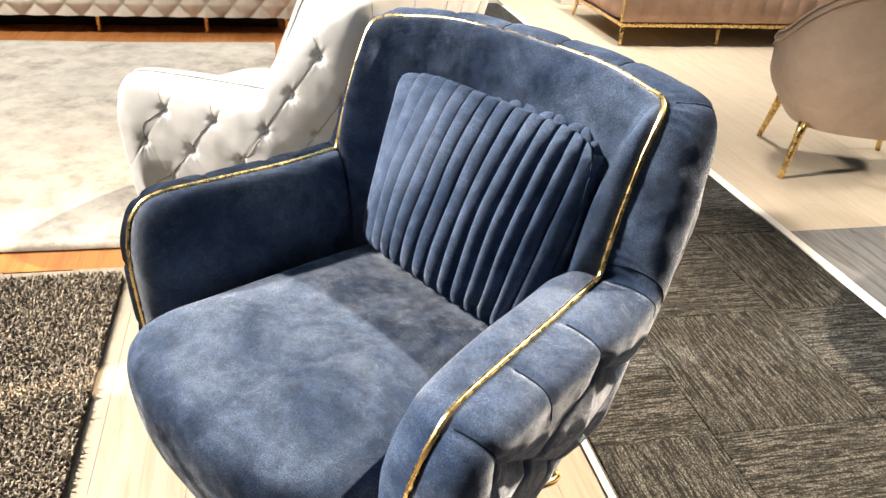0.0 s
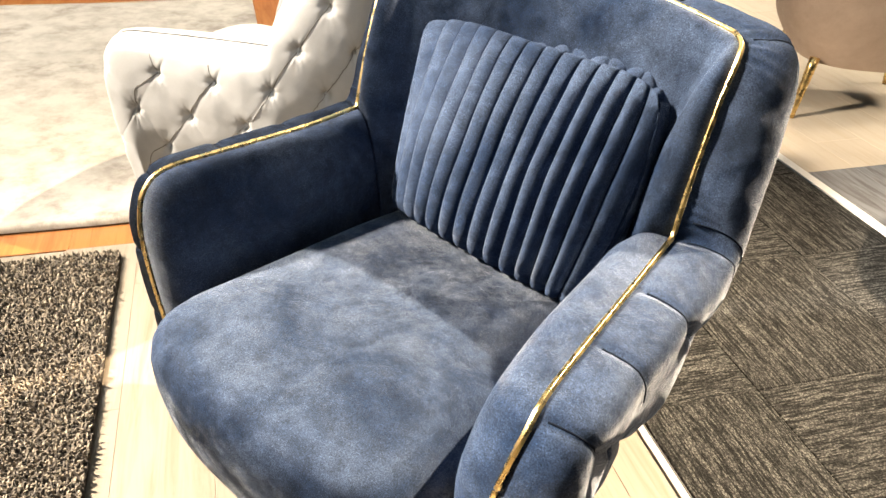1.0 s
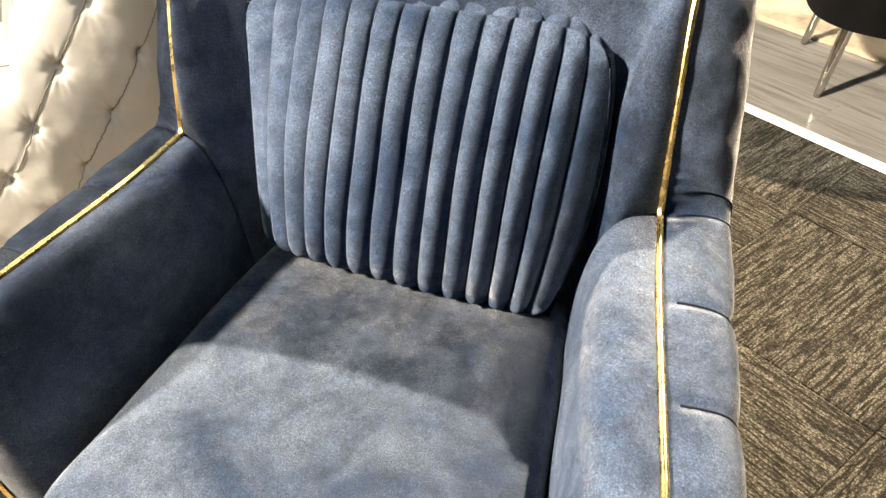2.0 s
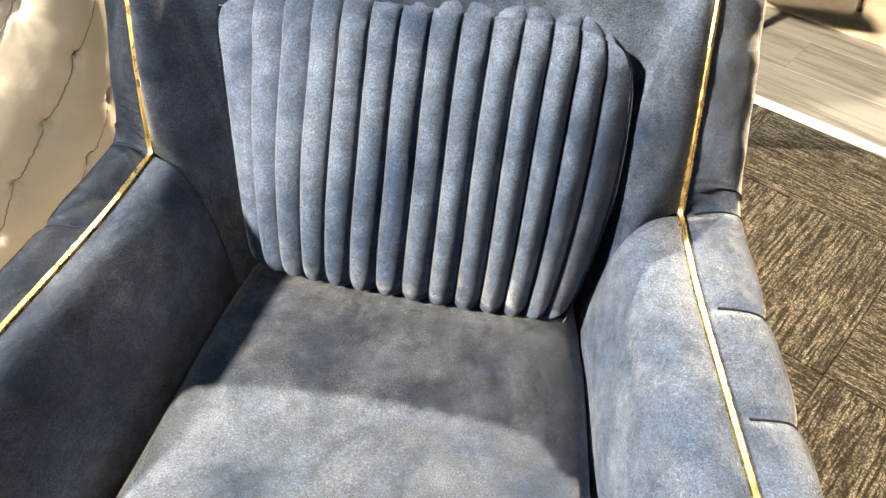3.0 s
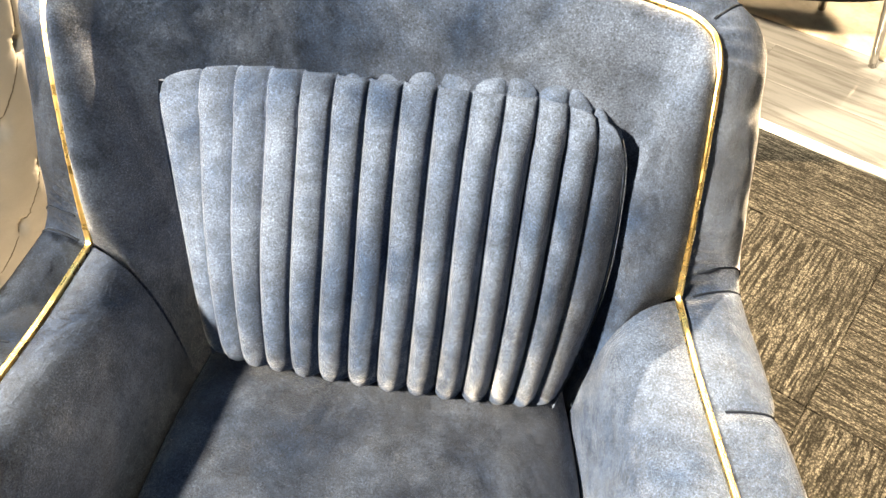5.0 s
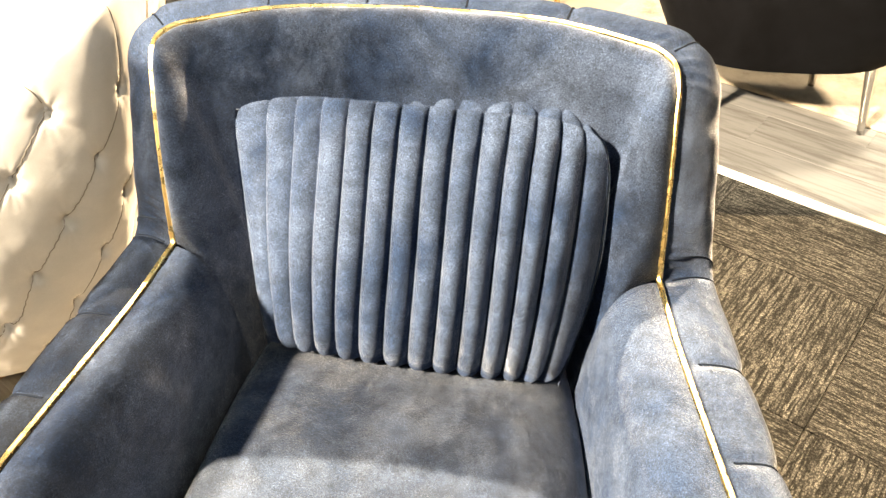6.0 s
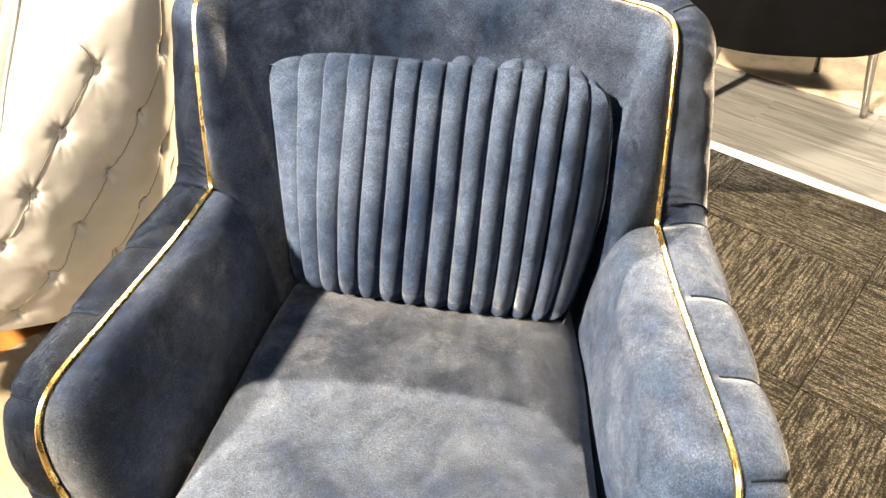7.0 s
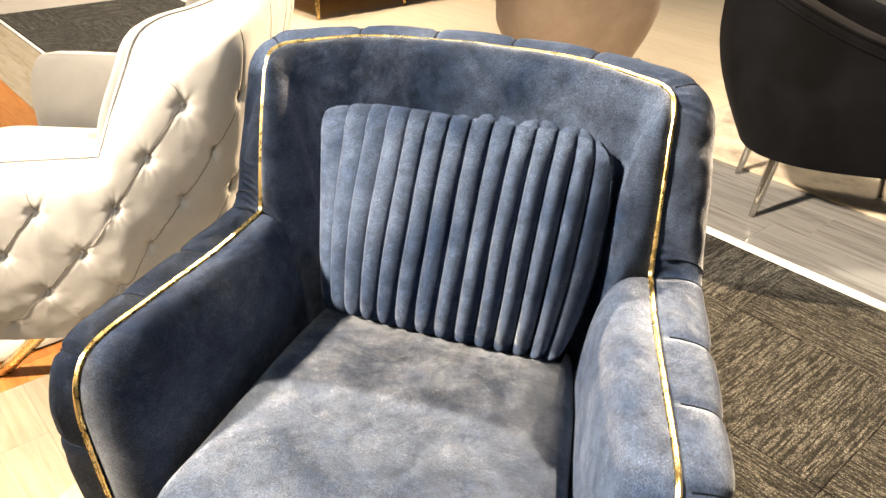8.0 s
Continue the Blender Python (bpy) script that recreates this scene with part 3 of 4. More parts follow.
            if (ka - 1, kb + 1, near) not in found and (ka + 1, kb + 1, near) not in found and jv > 24:
                fold = [sheet[iu, q] + normal[iu, q] * 0.0002 for q in range(14, jv - 2, 3)]
                part("pleat", tube("pleat", fold, 0.0008, SEAM_SHADE, 5), chair)
    # sewn pleats from the piping down to the first tucks
    if not flat_grid:
        for k, iu in pleats:
            last = int(np.argmin(np.abs(down[iu] - first)))
            for shift in ((0, 9) if k == 3 else (0,)):
                ku = iu + shift * (1 if iu < n_u / 2 else -1)
                fold = [sheet[ku, jv] + normal[ku, jv] * 0.0003 for jv in range(3, last + 1)]
                part("seam", tube("seam", fold, np.linspace(0.0015, 0.0007, len(fold)), DARK_THREAD, 5), chair)
    # piping
    left_half = (P * mirror)[::-1]
    line = np.vstack([P, left_half[1:]]) + np.vstack([UP, (UP * mirror)[::-1][1:]]) * 0.0035
    part("piping", tube("piping", line, pipe, trim, 24, 0.04, flutes=5), chair, "shiny crinkled gold piping" if trim == GOLD else "thin self-coloured piping")
    # seat
    ring = [(0.0, -0.39), (0.1, -0.387), (0.19, -0.372), (0.238, -0.34), (0.255, -0.29), (0.25, -0.22), (0.241, -0.1), (0.231, 0.04), (0.215, 0.15)]
    half_ring = spline([(x, y, 0) for x, y in ring], 40)
    loop = np.vstack([half_ring, (half_ring * mirror)[::-1][:-1]])
    centre = np.array([0, -0.11, 0])
    rows = []
    for z, k in ((0.29, 0.86), (0.292, 0.93), (0.305, 0.965), (0.34, 0.985), (0.38, 1.0), (0.41, 1.0), (0.432, 0.985), (0.448, 0.955), (0.459, 0.91),
                 (0.466, 0.85), (0.471, 0.75), (0.4745, 0.6), (0.4765, 0.4), (0.4775, 0.2), (0.478, 0.001)):
        rows.append(centre + (loop - centre) * k + np.array([0, 0, z]))
    part("seat", brushed_tone(grid_mesh("seat", rows, cloth, close_v=True), NAP_SHADING["seat"]), chair)
    base = []
    for z, k in ((0.2, 0.001), (0.2, 0.86), (0.21, 0.9), (0.285, 0.94), (0.296, 0.94), (0.3, 0.001)):
        base.append(np.array([0, -0.03, 0]) + (loop - centre) * k * np.array([1.05, 0.92, 1]) + np.array([0, 0, z]))
    part("seat_frame", grid_mesh("seat_frame", base, cloth, close_v=True), chair)
    under = []
    for z, k in ((0.196, 0.02), (0.196, 1.0), (0.202, 1.0)):
        under.append(np.array([0, 0.03, z]) + (loop - centre) * k * np.array([1.08, 0.95, 1]))
    part("underside", grid_mesh("underside", under, SHADE_CLOTH, close_v=True), chair, "black dust cover")
    return chair


def star_base(chair, metal_mat, turn):
    part("column", tube("column", [(0, 0, 0.03), (0, 0, 0.12), (0, 0, 0.2)], 0.028, metal_mat, 20), chair)
    part("hub", tube("hub", [(0, 0, 0.02), (0, 0, 0.045), (0, 0, 0.06)], (0.06, 0.058, 0.03), metal_mat, 24), chair)
    for k in range(4):
        a = radians(turn + 90 * k)
        d, n = np.array([math.cos(a), math.sin(a), 0]), np.array([-math.sin(a), math.cos(a), 0])
        path = [d * 0.04 + n * 0.035 + (0, 0, 0.05), d * 0.2 + n * 0.03 + (0, 0, 0.03), d * 0.345 + n * 0.018 + (0, 0, 0.008), d * 0.365 + (0, 0, 0.007),
                d * 0.345 - n * 0.018 + (0, 0, 0.008), d * 0.2 - n * 0.03 + (0, 0, 0.03), d * 0.04 - n * 0.035 + (0, 0, 0.05)]
        part("base_arm", tube("base_arm", spline(path, 40), 0.0065, metal_mat, 10), chair)


def settle(chair, shift):
    """Lets the upper back sit a little to one side, as the stuffing has."""
    for ob in chair.children:
        if ob.name.startswith("button"):
            continue
        for v in ob.data.vertices:
            v.co.x += shift * min(1.4, max(0.0, (v.co.z - 0.613) / 0.2))


CHAIR_AT = (-0.738, 0.72, 0.0)
blue_chair = tub_armchair(pose(*CHAIR_AT, 0, 0, -0.64), BLUE, GOLD, "blue velvet swivel armchair with gold piping and tufted outside", depth=0.02, rim_points=BLUE_RIM, outer_points=BLUE_OUTER)
settle(blue_chair, -0.011)
star_base(blue_chair, BRASS, 59)

white_chair = tub_armchair(pose(-1.635, 1.214, 0, 0, 0, -72), WHITE, WHITE, "ivory velvet armchair with deep button tufting and gold legs", 1.05, 0.075, 0.097, 0.105, 0.011, pipe=0.003, flat_grid=(0.165, 0.54), rear=0.11)
for sx in (-1, 1):
    for sy in (-1, 1):
        top, foot = (0.25 * sx, 0.05 * sy, 0.222), (0.172 * sx, 0.262 * sy, 0.0)
        bar = np.array([np.array(top) * (1 - k) + np.array(foot) * k for k in np.linspace(0, 1, 5)])
        part("leg", tube("leg", bar, 0.02, BRASS, 4, flat=0.7), white_chair, "polished gold blade leg")

# ---- channelled cushion ----


def channel_cushion(m):
    """Upright channels on the front, which wrap round both sides to the side seams; a gathered band along the top."""
    cushion = thing("cushion", m, "blue velvet channel-stitched cushion leaning on the chair back", "cushion")
    high, count, per, seam_y = 0.34, 14, 16, 0.012
    # the front's cross-section: a broad dome from side seam to side seam
    even = np.linspace(-1, 1, count * per + 1)
    sx = 0.8 * even + 0.2 * np.sin(even * math.pi / 2)
    sy = np.clip(1 - np.abs(sx) ** 2.8, 0, 1) ** 0.65
    nx, ny = np.gradient(sy * 0.05), -np.gradient(sx * 0.21)
    size = np.hypot(nx, ny) + 1e-9
    nx, ny = -nx / size, ny / size
    rows, ways = [], []
    up_steps = [(0.0, 0.034), (0.002, 0.022), (0.007, 0.011), (0.014, 0.005), (0.024, 0.001)] + [(0.036 + 0.268 * k / 26, 0.0) for k in range(27)] + \
               [(0.316, 0.0), (0.327, 0.0), (0.334, 0.001), (0.3385, 0.003), (0.34, 0.007), (0.3385, 0.0105)]
    for i in range(count * per + 1):
        u = i / per
        narrow, broad = math.sin(math.pi * (u % 1.0) ** 0.82), abs(math.sin(math.pi * (u - 1) / 2))
        edge = min(1.0, sy[i] * 1.6)
        s = sx[i]
        drop = 0.018 * abs(s) ** 6 + 0.005 * abs(s) ** 20 + 0.004 * noise.noise(Vector((s * 2.3, 4, 0)))
        line, way = [], []
        # the cushion's tilt shades its right side, lower front and top edge
        turn = min(1.0, max(0.0, (s + 0.25) / 1.15))
        front_way = (NAP_SHADING["cushion"][0] + 0.95 * turn * turn, NAP_SHADING["cushion"][1], NAP_SHADING["cushion"][2] - 0.4 * turn)

        def put(z, inset, puff, y_base=None, lift=0.0):
            up = z / high
            half = 0.197 + 0.042 * up - 0.018 * up * up
            belly = 0.026 * math.sin(math.pi * min(1.0, up * 0.96 + 0.02)) ** 0.7
            y = seam_y + (0.034 * up ** 1.6 - 0.02 - belly) * sy[i] if y_base is None else y_base
            x = s * half + nx[i] * (puff - inset) + 0.003 * math.sin(2.6 * s + 4 * up) * edge + 0.005 * up ** 1.5 * (1 - s) * (1 - s ** 6) - 0.021 * up * up * (s < 0) * s ** 4 + (0.013 if s > 0 else -0.004) * math.sin(math.pi * up) * s ** 4
            x -= math.copysign(0.006, s) * max(0.0, (up - 0.86) / 0.14) ** 2 * s ** 4
            line.append((x, y + (ny[i] * (puff - inset) if y_base is None else 0.0) + 0.004 * noise.noise(Vector((s * 3, up * 3, 2))), z - drop * up + lift))
        for z, inset in up_steps:
            firm = 1.0 if z < 0.31 else 0.85
            put(z, inset, (0.0205 * narrow ** (0.7 if z < 0.3 else 0.5) - 0.0115) * firm * (0.35 + 0.65 * edge), lift=0.0015 * narrow ** 0.5 * (z > 0.325))
            way.append((0.0, -0.5, 0.5) if z < 0.02 else (front_way[0] + 0.15 * (1 - z / high), front_way[1], front_way[2] - 0.4 * (1 - z / high)) if z < 0.322 else (-0.2, -0.7, -0.1))
        front_y = line[-1][1]
        rear_y = seam_y + 0.072 * sy[i] ** 0.35
        for k in range(1, 15):
            f = k / 15
            if f < 0.22:
                rise = (-0.0015 - 0.005 * math.sin(math.pi * f / 0.22)) * edge
            else:
                g = (f - 0.22) / 0.78
                rise = (0.023 * broad ** 0.45 * math.sin(math.pi * min(1.0, g * 0.62 + 0.06)) ** 0.6 - 0.002) * edge * (1 - 0.25 * s)
            put(high, 0.011, 0.0, front_y + (rear_y - front_y) * f, rise)
            way.append((-0.2, -0.7, 0.0))
        for k in range(25):
            z = high * (1 - k / 24)
            put(z, 0.0, 0.0, rear_y + 0.026 * math.sin(math.pi * k / 24) ** 0.7 * sy[i] * (0.7 + 0.3 * broad))
            way.append(NAP_SHADING["cushion"])
        for k in range(1, 6):
            put(0.0, 0.0, 0.0, rear_y + (line[0][1] - rear_y) * k / 6)
            way.append(NAP_SHADING["cushion"])
        rows.append(line)
        ways.append(way)
    part("cover", brushed_tone(grid_mesh("cover", rows, BLUE, close_v=True), np.array(ways)), cushion)
    for side in (rows[0], rows[-1]):
        part("side_seam", tube("side_seam", side[6:34], 0.0019, BLUE, 6), cushion, "side seam of the cushion")
    return cushion


channel_cushion(pose(-0.7375, 0.803, 0.474, -20, 0, -4.6))

# ---- smooth tub chairs ----


def tub_chair(m, cloth, leg_mat, label, width, deep, low, back_top, arm_top, legs, name="tub_chair", rim_piping=True, feet=None, sweep=120):
    chair = thing(name, m, label, "chair")
    n, wall = 72, 0.055
    outer, inner = [], []
    for i in range(n + 1):
        a = radians(-150 + 300 * i / n)
        k = math.cos(a / 2 * 1.18)
        blend = 0.5 + 0.5 * math.cos(math.pi * min(1.0, abs(a) / radians(sweep)))
        top = arm_top + (back_top - arm_top) * blend ** 0.8
        sx, cy = math.sin(a), math.cos(a)
        x, y = math.copysign(abs(sx) ** 0.75, sx) * width / 2, math.copysign(abs(cy) ** 0.75, cy) * deep / 2
        line, back = [], []
        for j in range(13):
            f = j / 12
            grow = 0.74 + 0.26 * math.sin(min(1.0, f * 1.6) * math.pi / 2)
            flare = 1 + 0.04 * f
            z = low + (top - low) * f
            line.append((x * grow * flare, y * grow * flare, z))
            back.append((x * (grow * flare - wall * 2 / width), y * (grow * flare - wall * 2 / deep), max(z, low + 0.1) - 0.004 * (f == 1)))
        outer.append(line)
        inner.append(back)
    full = [o + [((o[-1][0] + b[-1][0]) / 2, (o[-1][1] + b[-1][1]) / 2, o[-1][2] + 0.018)] + b[::-1] for o, b in zip(outer, inner)]
    part("shell", grid_mesh("shell", full, cloth), chair)
    if rim_piping:
        for k in (0, 1):
            rim = [(o[-1 - k][0] * 1.004, o[-1 - k][1] * 1.004, o[-1][2] - 0.03 * k + 0.004) for o in outer]
            part("welt", tube("welt", rim, 0.007, cloth, 8), chair)
    floor_ring = [[(o[0][0] * k, o[0][1] * k, low + 0.004) for o in outer] for k in (0.02, 1.0)]
    part("underside", grid_mesh("underside", floor_ring, SHADE_CLOTH), chair)
    part("seat", puffed("seat", (width * 0.78, deep * 0.8, 0.16), 0.02, cloth, (0, -0.02, low + 0.1)), chair)
    for x, y in feet or [(a * legs[2], b * legs[3]) for a, b in ((-1, -1), (1, -1), (-1, 1), (1, 1))]:
        top, foot = (x * legs[0] / legs[2], y * legs[1] / legs[3], low + 0.03), (x, y, 0.0)
        part("leg", tapered_leg("leg", top, foot, 0.02, 0.011, leg_mat), chair)
    return chair


tub_chair(uv_pose(-2.545, 2.345, 0, -113), TAUPE, BRASS, "taupe velvet tub chair with double welt and tapered gold legs", 0.66, 0.62, 0.2, 0.78, 0.45, (0.22, 0.2, 0.26, 0.25))
tub_chair(uv_pose(-1.239, 2.185, 0, 126), BLACK, CHROME, "charcoal velvet tub chair with steel legs", 0.7, 0.88, 0.245, 0.82, 0.46, (0.215, 0.172, 0.25, 0.2), "dark_tub_chair", feet=[(-0.12, 0.24), (0.24, 0.25), (-0.16, -0.29), (0.15, -0.23)], sweep=165)
tub_chair(uv_pose(-0.2, 3.9, 0, 150), SKY, BRASS, "pale blue velvet tub chair with gold legs", 0.7, 0.66, 0.2, 0.78, 0.6, (0.22, 0.22, 0.25, 0.26), "pale_tub_chair")

# ---- sofas ----


def channel_sofa(m):
    sofa = thing("sofa", m, "brown velvet sofa with channelled front and gold rail", "sofa")
    long, deep = 2.2, 0.85
    part("base_rail", block("base_rail", (long - 0.02, deep - 0.02, 0.025), BRASS, 0.004, (0, 0, 0.115)), sofa, "thin gold rail")
    n = 200
    rows = []
    for i in range(n + 1):
        x = -long / 2 + long * i / n
        lobe = 0.018 * abs(math.sin(math.pi * 18 * i / n)) ** 0.5
        rows.append([(x, -deep / 2 + 0.03, 0.14), (x, -deep / 2 - lobe + 0.012, 0.155), (x, -deep / 2 - lobe, 0.22), (x, -deep / 2 - lobe, 0.3), (x, -deep / 2 - lobe + 0.012, 0.34), (x, -deep / 2 + 0.05, 0.36), (x, deep / 2, 0.36), (x, deep / 2, 0.14)])
    part("base", grid_mesh("base", rows, BROWN, close_v=True), sofa)
    for sx in (-1, 1):
        part("arm", puffed("arm", (0.16, deep, 0.46), 0.01, BROWN, (sx * (long / 2 - 0.08), 0, 0.145), 16, 7), sofa)
        part("corner_strip", block("corner_strip", (0.012, 0.012, 0.4), GOLD, 0.003, (sx * (long / 2 + 0.004), -deep / 2 - 0.004, 0.15)), sofa, "gold corner strip")
    for k in (-1, 1):
        part("seat_cushion", puffed("seat_cushion", (0.92, 0.66, 0.16), 0.02, BROWN, (k * 0.47, -0.08, 0.34), 16, 7), sofa)
        part("back_cushion", puffed("back_cushion", (0.92, 0.2, 0.44), 0.02, BROWN, (k * 0.47, 0.26, 0.42), 16, 6), sofa)
    part("back", puffed("back", (long, 0.16, 0.66), 0.01, BROWN, (0, deep / 2 - 0.08, 0.145), 16, 8), sofa)
    for x in (-long / 2 + 0.03, -0.4, 0.4, long / 2 - 0.03):
        for y in (-deep / 2 + 0.03, deep / 2 - 0.04):
            part("leg", tapered_leg("leg", (x, y, 0.12), (x * 1.012, y * 1.06, 0.0), 0.016, 0.009, BRASS), sofa)
    return sofa


channel_sofa(uv_pose(-4.84, 3.27, 0, 90))
throw = thing("throw_cushion", uv_pose(-4.6, 2.5, 0.36, 90), "small cream throw cushion on the brown sofa", "cushion")
part("cover", puffed("cover", (0.4, 0.12, 0.36), 0.0, CREAM, (0, 0.05, 0.13), 14, 3.0), throw)


def chesterfield(m):
    sofa = thing("sofa", m, "cream tufted sofa on slim brass legs", "sofa")
    long, deep = 2.3, 0.9
    n, h = 260, 40
    rows = []
    for i in range(n + 1):
        x = -long / 2 + long * i / n
        line = []
        for j in range(h + 1):
            z = 0.1 + 0.3 * j / h
            a, b = x / 0.075, (z - 0.17) / 0.08
            p1, p2 = abs((a + b) / 2 - round((a + b) / 2)), abs((a - b) / 2 - round((a - b) / 2))
            line.append((x, -deep / 2 + 0.02 - 0.025 * (2 * min(p1, p2)) ** 0.45 - 0.01 * math.sin(math.pi * j / h), z))
        rows.append(line)
    part("front_panel", grid_mesh("front_panel", rows, CREAM), sofa)
    part("base", block("base", (long, deep - 0.06, 0.29), CREAM, 0.02, (0, 0.02, 0.105)), sofa)
    part("seat_cushion", puffed("seat_cushion", (long - 0.4, 0.7, 0.14), 0.02, CREAM, (0, -0.06, 0.38), 18, 8), sofa)
    part("back", puffed("back", (long, 0.2, 0.64), 0.01, CREAM, (0, deep / 2 - 0.1, 0.105), 18, 6), sofa)
    for sx in (-1, 1):
        part("arm", puffed("arm", (0.2, deep, 0.6), 0.01, CREAM, (sx * (long / 2 - 0.1), 0, 0.105), 18, 6), sofa)
    # dark block stands in for the shade beneath the sofa
    part("underside", block("underside", (long - 0.3, deep - 0.4, 0.1), SHADE_CLOTH, 0.004, (0, 0.0, 0.004)), sofa, "dark block in place of the shade under the sofa")
    for x in (-1.05, -0.59, 0.0, 0.59, 1.05):
        for y in (-deep / 2 + 0.05, deep / 2 - 0.05):
            part("leg", tapered_leg("leg", (x, y, 0.12), (x, y, 0.0), 0.014, 0.01, BRASS), sofa)
    return sofa


chesterfield(uv_pose(-5.05, -0.92, 0, 90))
plinth = thing("plinth", uv_pose(-5.75, 2.35, 0, 0), "white painted display plinth", "plinth")
part("body", block("body", (0.35, 0.28, 0.8), TRIM_WHITE, 0.006), plinth)

# ---- rugs ----


def slab_rug(name, u0, u1, v0, v1, thick, material, label):
    rug = thing(name, uv_pose((u0 + u1) / 2, (v0 + v1) / 2), label, "rug")
    lu, lv = u1 - u0, v1 - v0
    n, k = 60, 60
    rows = []
    for i in range(n + 1):
        line = []
        for j in range(k + 1):
            x, y = -lu / 2 + lu * i / n, -lv / 2 + lv * j / k
            curl = max(0.0, 1 - (lu / 2 - abs(x)) / 0.12) ** 2 * 0.012 * (0.5 + 0.5 * noise.noise(Vector((y * 2, x, 3))))
            line.append((x + 0.006 * noise.noise(Vector((y * 3, 1, x))) * (abs(x) > lu / 2 - 0.02), y, thick + curl + 0.002 * noise.noise(Vector((x * 2, y * 2, 0)))))
        line = [(line[0][0], line[0][1] - 0.003, 0.002)] + line + [(line[-1][0], line[-1][1] + 0.003, 0.002)]
        rows.append(line)
    first, last = [(p[0] - 0.003, p[1], max(0.001, p[2] - thick)) for p in rows[0]], [(p[0] + 0.003, p[1], max(0.001, p[2] - thick)) for p in rows[-1]]
    part("rug_field", grid_mesh("rug_field", [first] + rows + [last], material), rug)
    return rug


slab_rug("cream_rug", -4.35, -2.1, -3.2, 0.05, 0.02, CREAM_RUG, "cream distressed-pattern rug with slightly curled edge")
slab_rug("beige_rug", -2.0, 1.4, 2.28, 4.3, 0.012, BEIGE_RUG, "beige and brown distressed rug on the grey floor")

shag = thing("shag_rug", uv_pose(0, 0), "dark brown and tan shag rug on pale boards", "rug")
part("backing", block("backing", (2.0, 1.6, 0.012), SHAG_BASE, 0.003, (-1.922 + 1.0, -0.42 - 0.8, 0.002)), shag)
rng = np.random.default_rng(4)


def shag_tufts(u0, u1, v0, v1, step):
    nu, nv = int((u1 - u0) / step), int((v1 - v0) / step)
    verts, faces = [], []
    for i in range(nu):
        for j in range(nv):
            x, y = u0 + (i + rng.random()) * step, v0 + (j + rng.random()) * step
            a, lean, tall, w = rng.random() * 6.28, rng.uniform(0.004, 0.012), rng.uniform(0.009, 0.017), rng.uniform(0.0016, 0.0028)
            dx, dy, px, py = math.cos(a) * lean, math.sin(a) * lean, -math.sin(a) * w, math.cos(a) * w
            k = len(verts)
            verts += [(x - px, y - py, 0.012), (x + px, y + py, 0.012), (x + dx * 0.35 - px, y + dy * 0.35 - py, 0.012 + tall * 0.75), (x + dx * 0.35 + px, y + dy * 0.35 + py, 0.012 + tall * 0.75),
                      (x + dx, y + dy, 0.012 + tall), (x + dx * 0.3 + py * 0.9, y + dy * 0.3 - px * 0.9, 0.012 + tall * 0.4)]
            faces += [(k, k + 1, k + 3, k + 2), (k + 2, k + 3, k + 4), (k, k + 5, k + 4, k + 2)]
    return verts, faces


tv, tf = shag_tufts(-1.93, -0.5, -1.05, -0.418, 0.0056)
wv, wf = shag_tufts(-1.93, 0.05, -2.02, -1.05, 0.012)
ev, ef = shag_tufts(-0.5, 0.05, -1.05, -0.418, 0.009)
for more_v, more_f in ((wv, wf), (ev, ef)):
    tf += [tuple(i + len(tv) for i in face) for face in more_f]
    tv += more_v
tagged(part("yarn_tuft", mesh_of("yarn_tuft", tv, tf, SHAG, False), shag), kind="stuff")

# ---- room shell ----


def structure(name, me, m=None, label="", category=""):
    ob = new(name, me)
    if m is not None:
        ob.matrix_world = m
    return tagged(ob, label, category, "", "structure")


structure("ground", block("ground", (17, 17, 0.1), SLAB, 0, (0, 0, -0.115)), label="grey screed under the floor finishes", category="floor")
# unseen ceiling, kept dark to cut bounce light
structure("ceiling", block("ceiling", (17, 17, 0.1), DARK_PLASTER, 0, (0, 0, CEILING)), label="unseen ceiling, dark to cut bounce light", category="ceiling")
# unseen walls, made pale to feed floor reflections and fill
for k, (name, x, y, sx, sy) in enumerate((("wall_north", 0, 8.4, 17, 0.2), ("wall_south", 0, -8.4, 17, 0.2), ("wall_east", 8.4, 0, 0.2, 16.6), ("wall_west", -8.4, 0, 0.2, 16.6))):
    structure(name, block(name, (sx, sy, CEILING), PLASTER, 0, (x, y, 0)), label="unseen pale grey plaster wall that returns light", category="wall")

structure("trim", block("trim", (8.4, 0.034, 0.008), TRIM_WHITE, 0.002, (-1.3, 1.735, 0)), uv_pose(0, 0), "white strip between carpet tiles and boards", "trim")
structure("trim", block("trim", (8.4, 0.016, 0.006), TRIM_WHITE, 0.002, (-1.3, 0.643, 0)), uv_pose(0, 0), "white strip beside the pale boards", "trim")
structure("trim", block("trim", (8.4, 0.006, 0.003), TRIM_DARK, 0, (-1.3, 0.654, 0)), uv_pose(0, 0), "dark joint beside the carpet tiles", "trim")


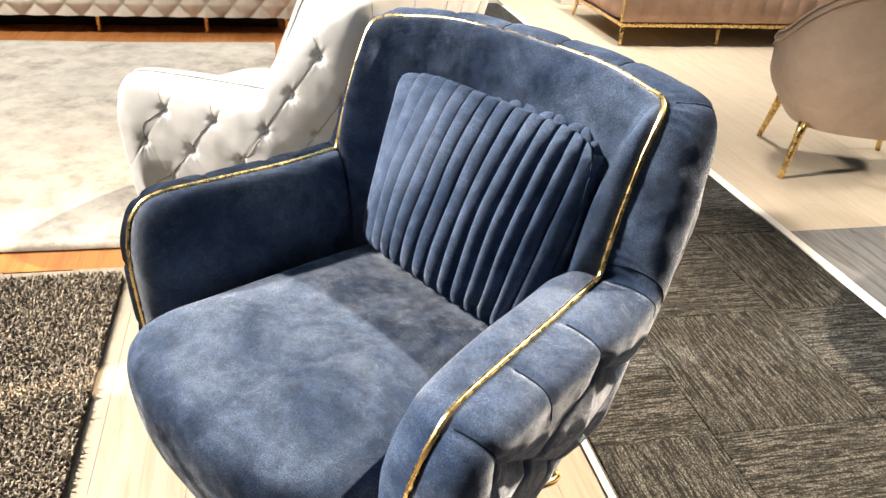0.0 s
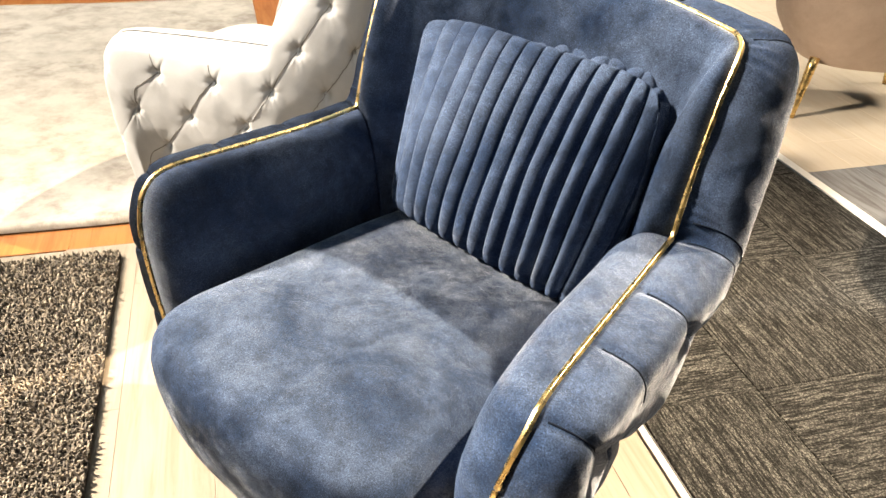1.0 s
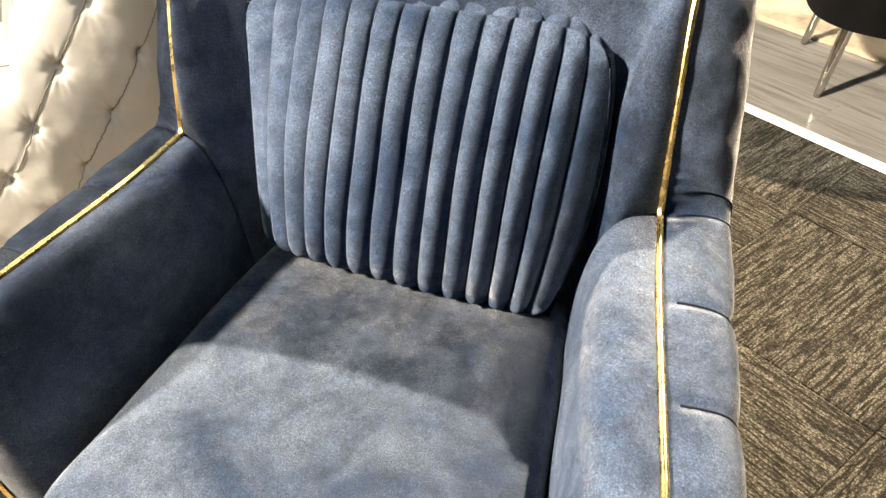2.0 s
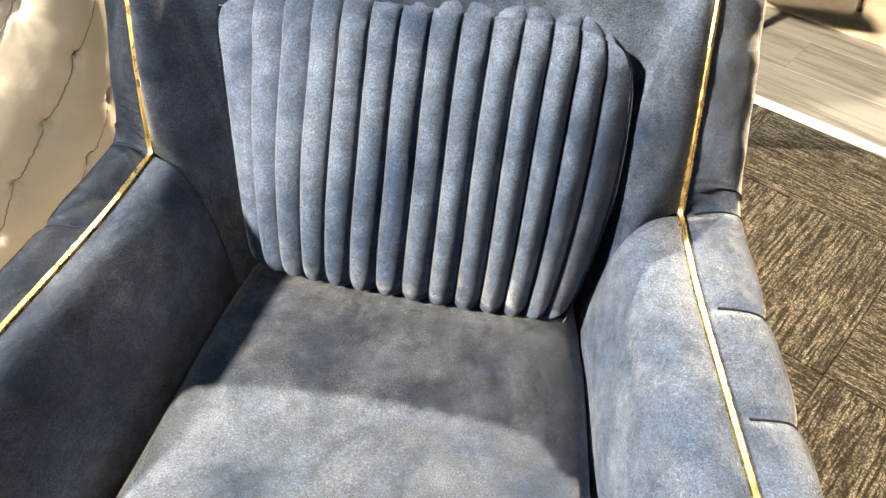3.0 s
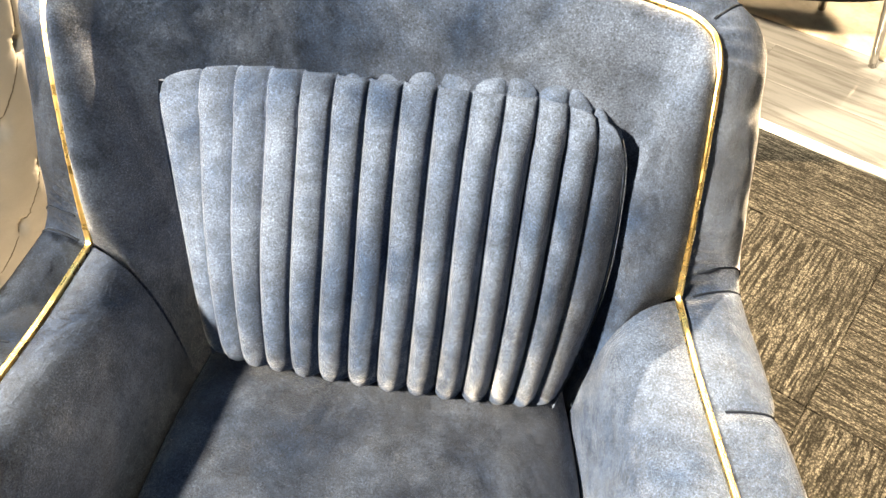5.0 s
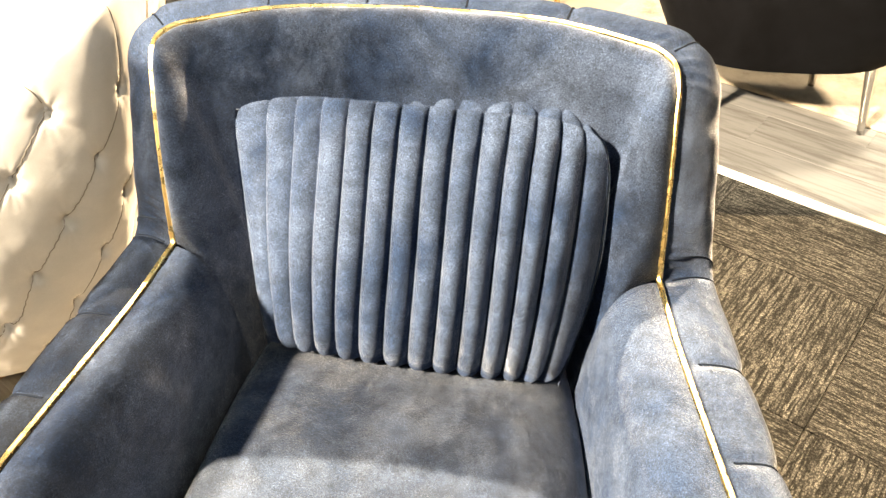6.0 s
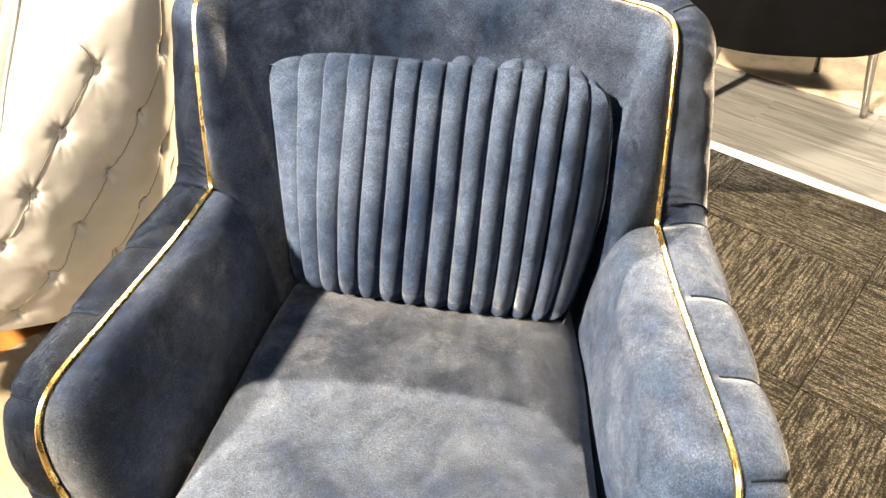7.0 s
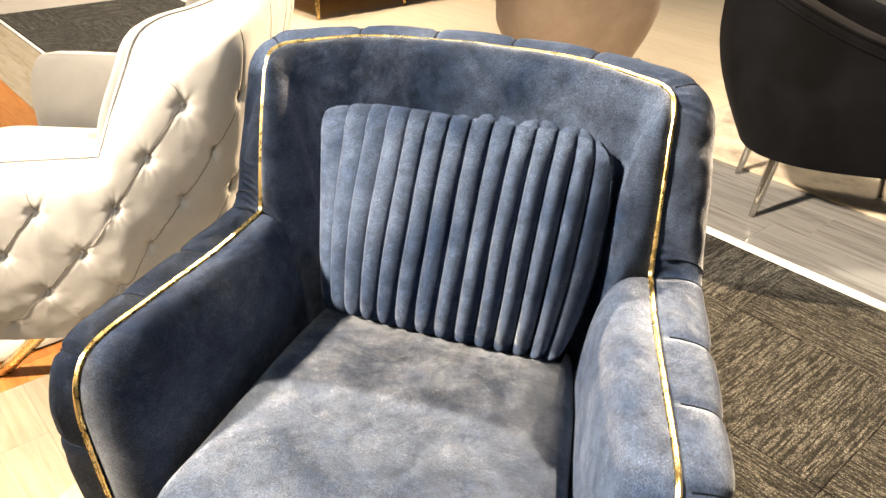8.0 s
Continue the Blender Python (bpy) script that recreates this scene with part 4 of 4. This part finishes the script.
def boards(name, u0, u1, v0, v1, wide, long, material, label, seed):
    floor = structure(name, None, uv_pose(0, 0), label, "floor")
    pick = random.Random(seed)
    meshes = {}
    v = v0
    while v < v1 - 0.01:
        w = min(wide, v1 - v)
        u = u0 - pick.random() * long
        while u < u1 - 0.02:
            a, b = max(u, u0), min(u + long, u1)
            size = (round(b - a, 3), round(w, 3))
            if b - a > 0.03:
                if size not in meshes:
                    meshes[size] = block("board", (size[0] - 0.0002, size[1] - 0.0002, 0.014), material, 0.0008, (0, 0, -0.014), 1)
                ob = new("board", meshes[size])
                ob.parent = floor
                ob.location = ((a + b) / 2, v + w / 2, 0)
            u += long
        v += w
    return floor


boards("floor_1", -1.99, 2.6, -2.6, 0.633, 0.185, 1.22, PALE_WOOD, "pale bleached wood-look boards", 3)
boards("floor_2", -5.6, -1.99, -3.6, 0.36, 0.19, 1.3, ORANGE_WOOD, "orange and honey wood-look boards", 5)
boards("floor_3", -5.9, -1.99, 1.754, 5.2, 0.2, 1.3, TAN_WOOD, "glossy tan wood-look boards", 7)
boards("floor_4", -1.99, 2.6, 1.754, 5.2, 0.2, 1.3, GREY_WOOD, "glossy grey wood-look boards", 9)

boards("floor_6", -5.6, -1.99, 0.36, 0.633, 0.137, 1.22, PALE_WOOD, "pale wood-look boards beside the carpet tiles", 11)

tiles = structure("floor_5", None, uv_pose(0, 0), "charcoal striped carpet tiles laid quarter-turned", "floor")
cut = {}
for j, (v0, v1) in enumerate(((0.66, 0.95), (0.95, 1.4), (1.4, 1.716))):
    for i in range(-8, 10):
        u0 = -1.99 + 0.45 * i
        turned = (i + j + 1) % 2
        size = (0.45, round(v1 - v0, 3)) if turned else (round(v1 - v0, 3), 0.45)
        if (size, turned) not in cut:
            cut[(size, turned)] = block("carpet_tile", (size[0] - 0.001, size[1] - 0.001, 0.016), LOOP, 0.002, (0, 0, -0.012), 1)
        ob = new("carpet_tile", cut[(size, turned)])
        ob.parent = tiles
        ob.location, ob.rotation_euler = (u0 + 0.225, (v0 + v1) / 2, 0), (0, 0, 0 if turned else radians(90))
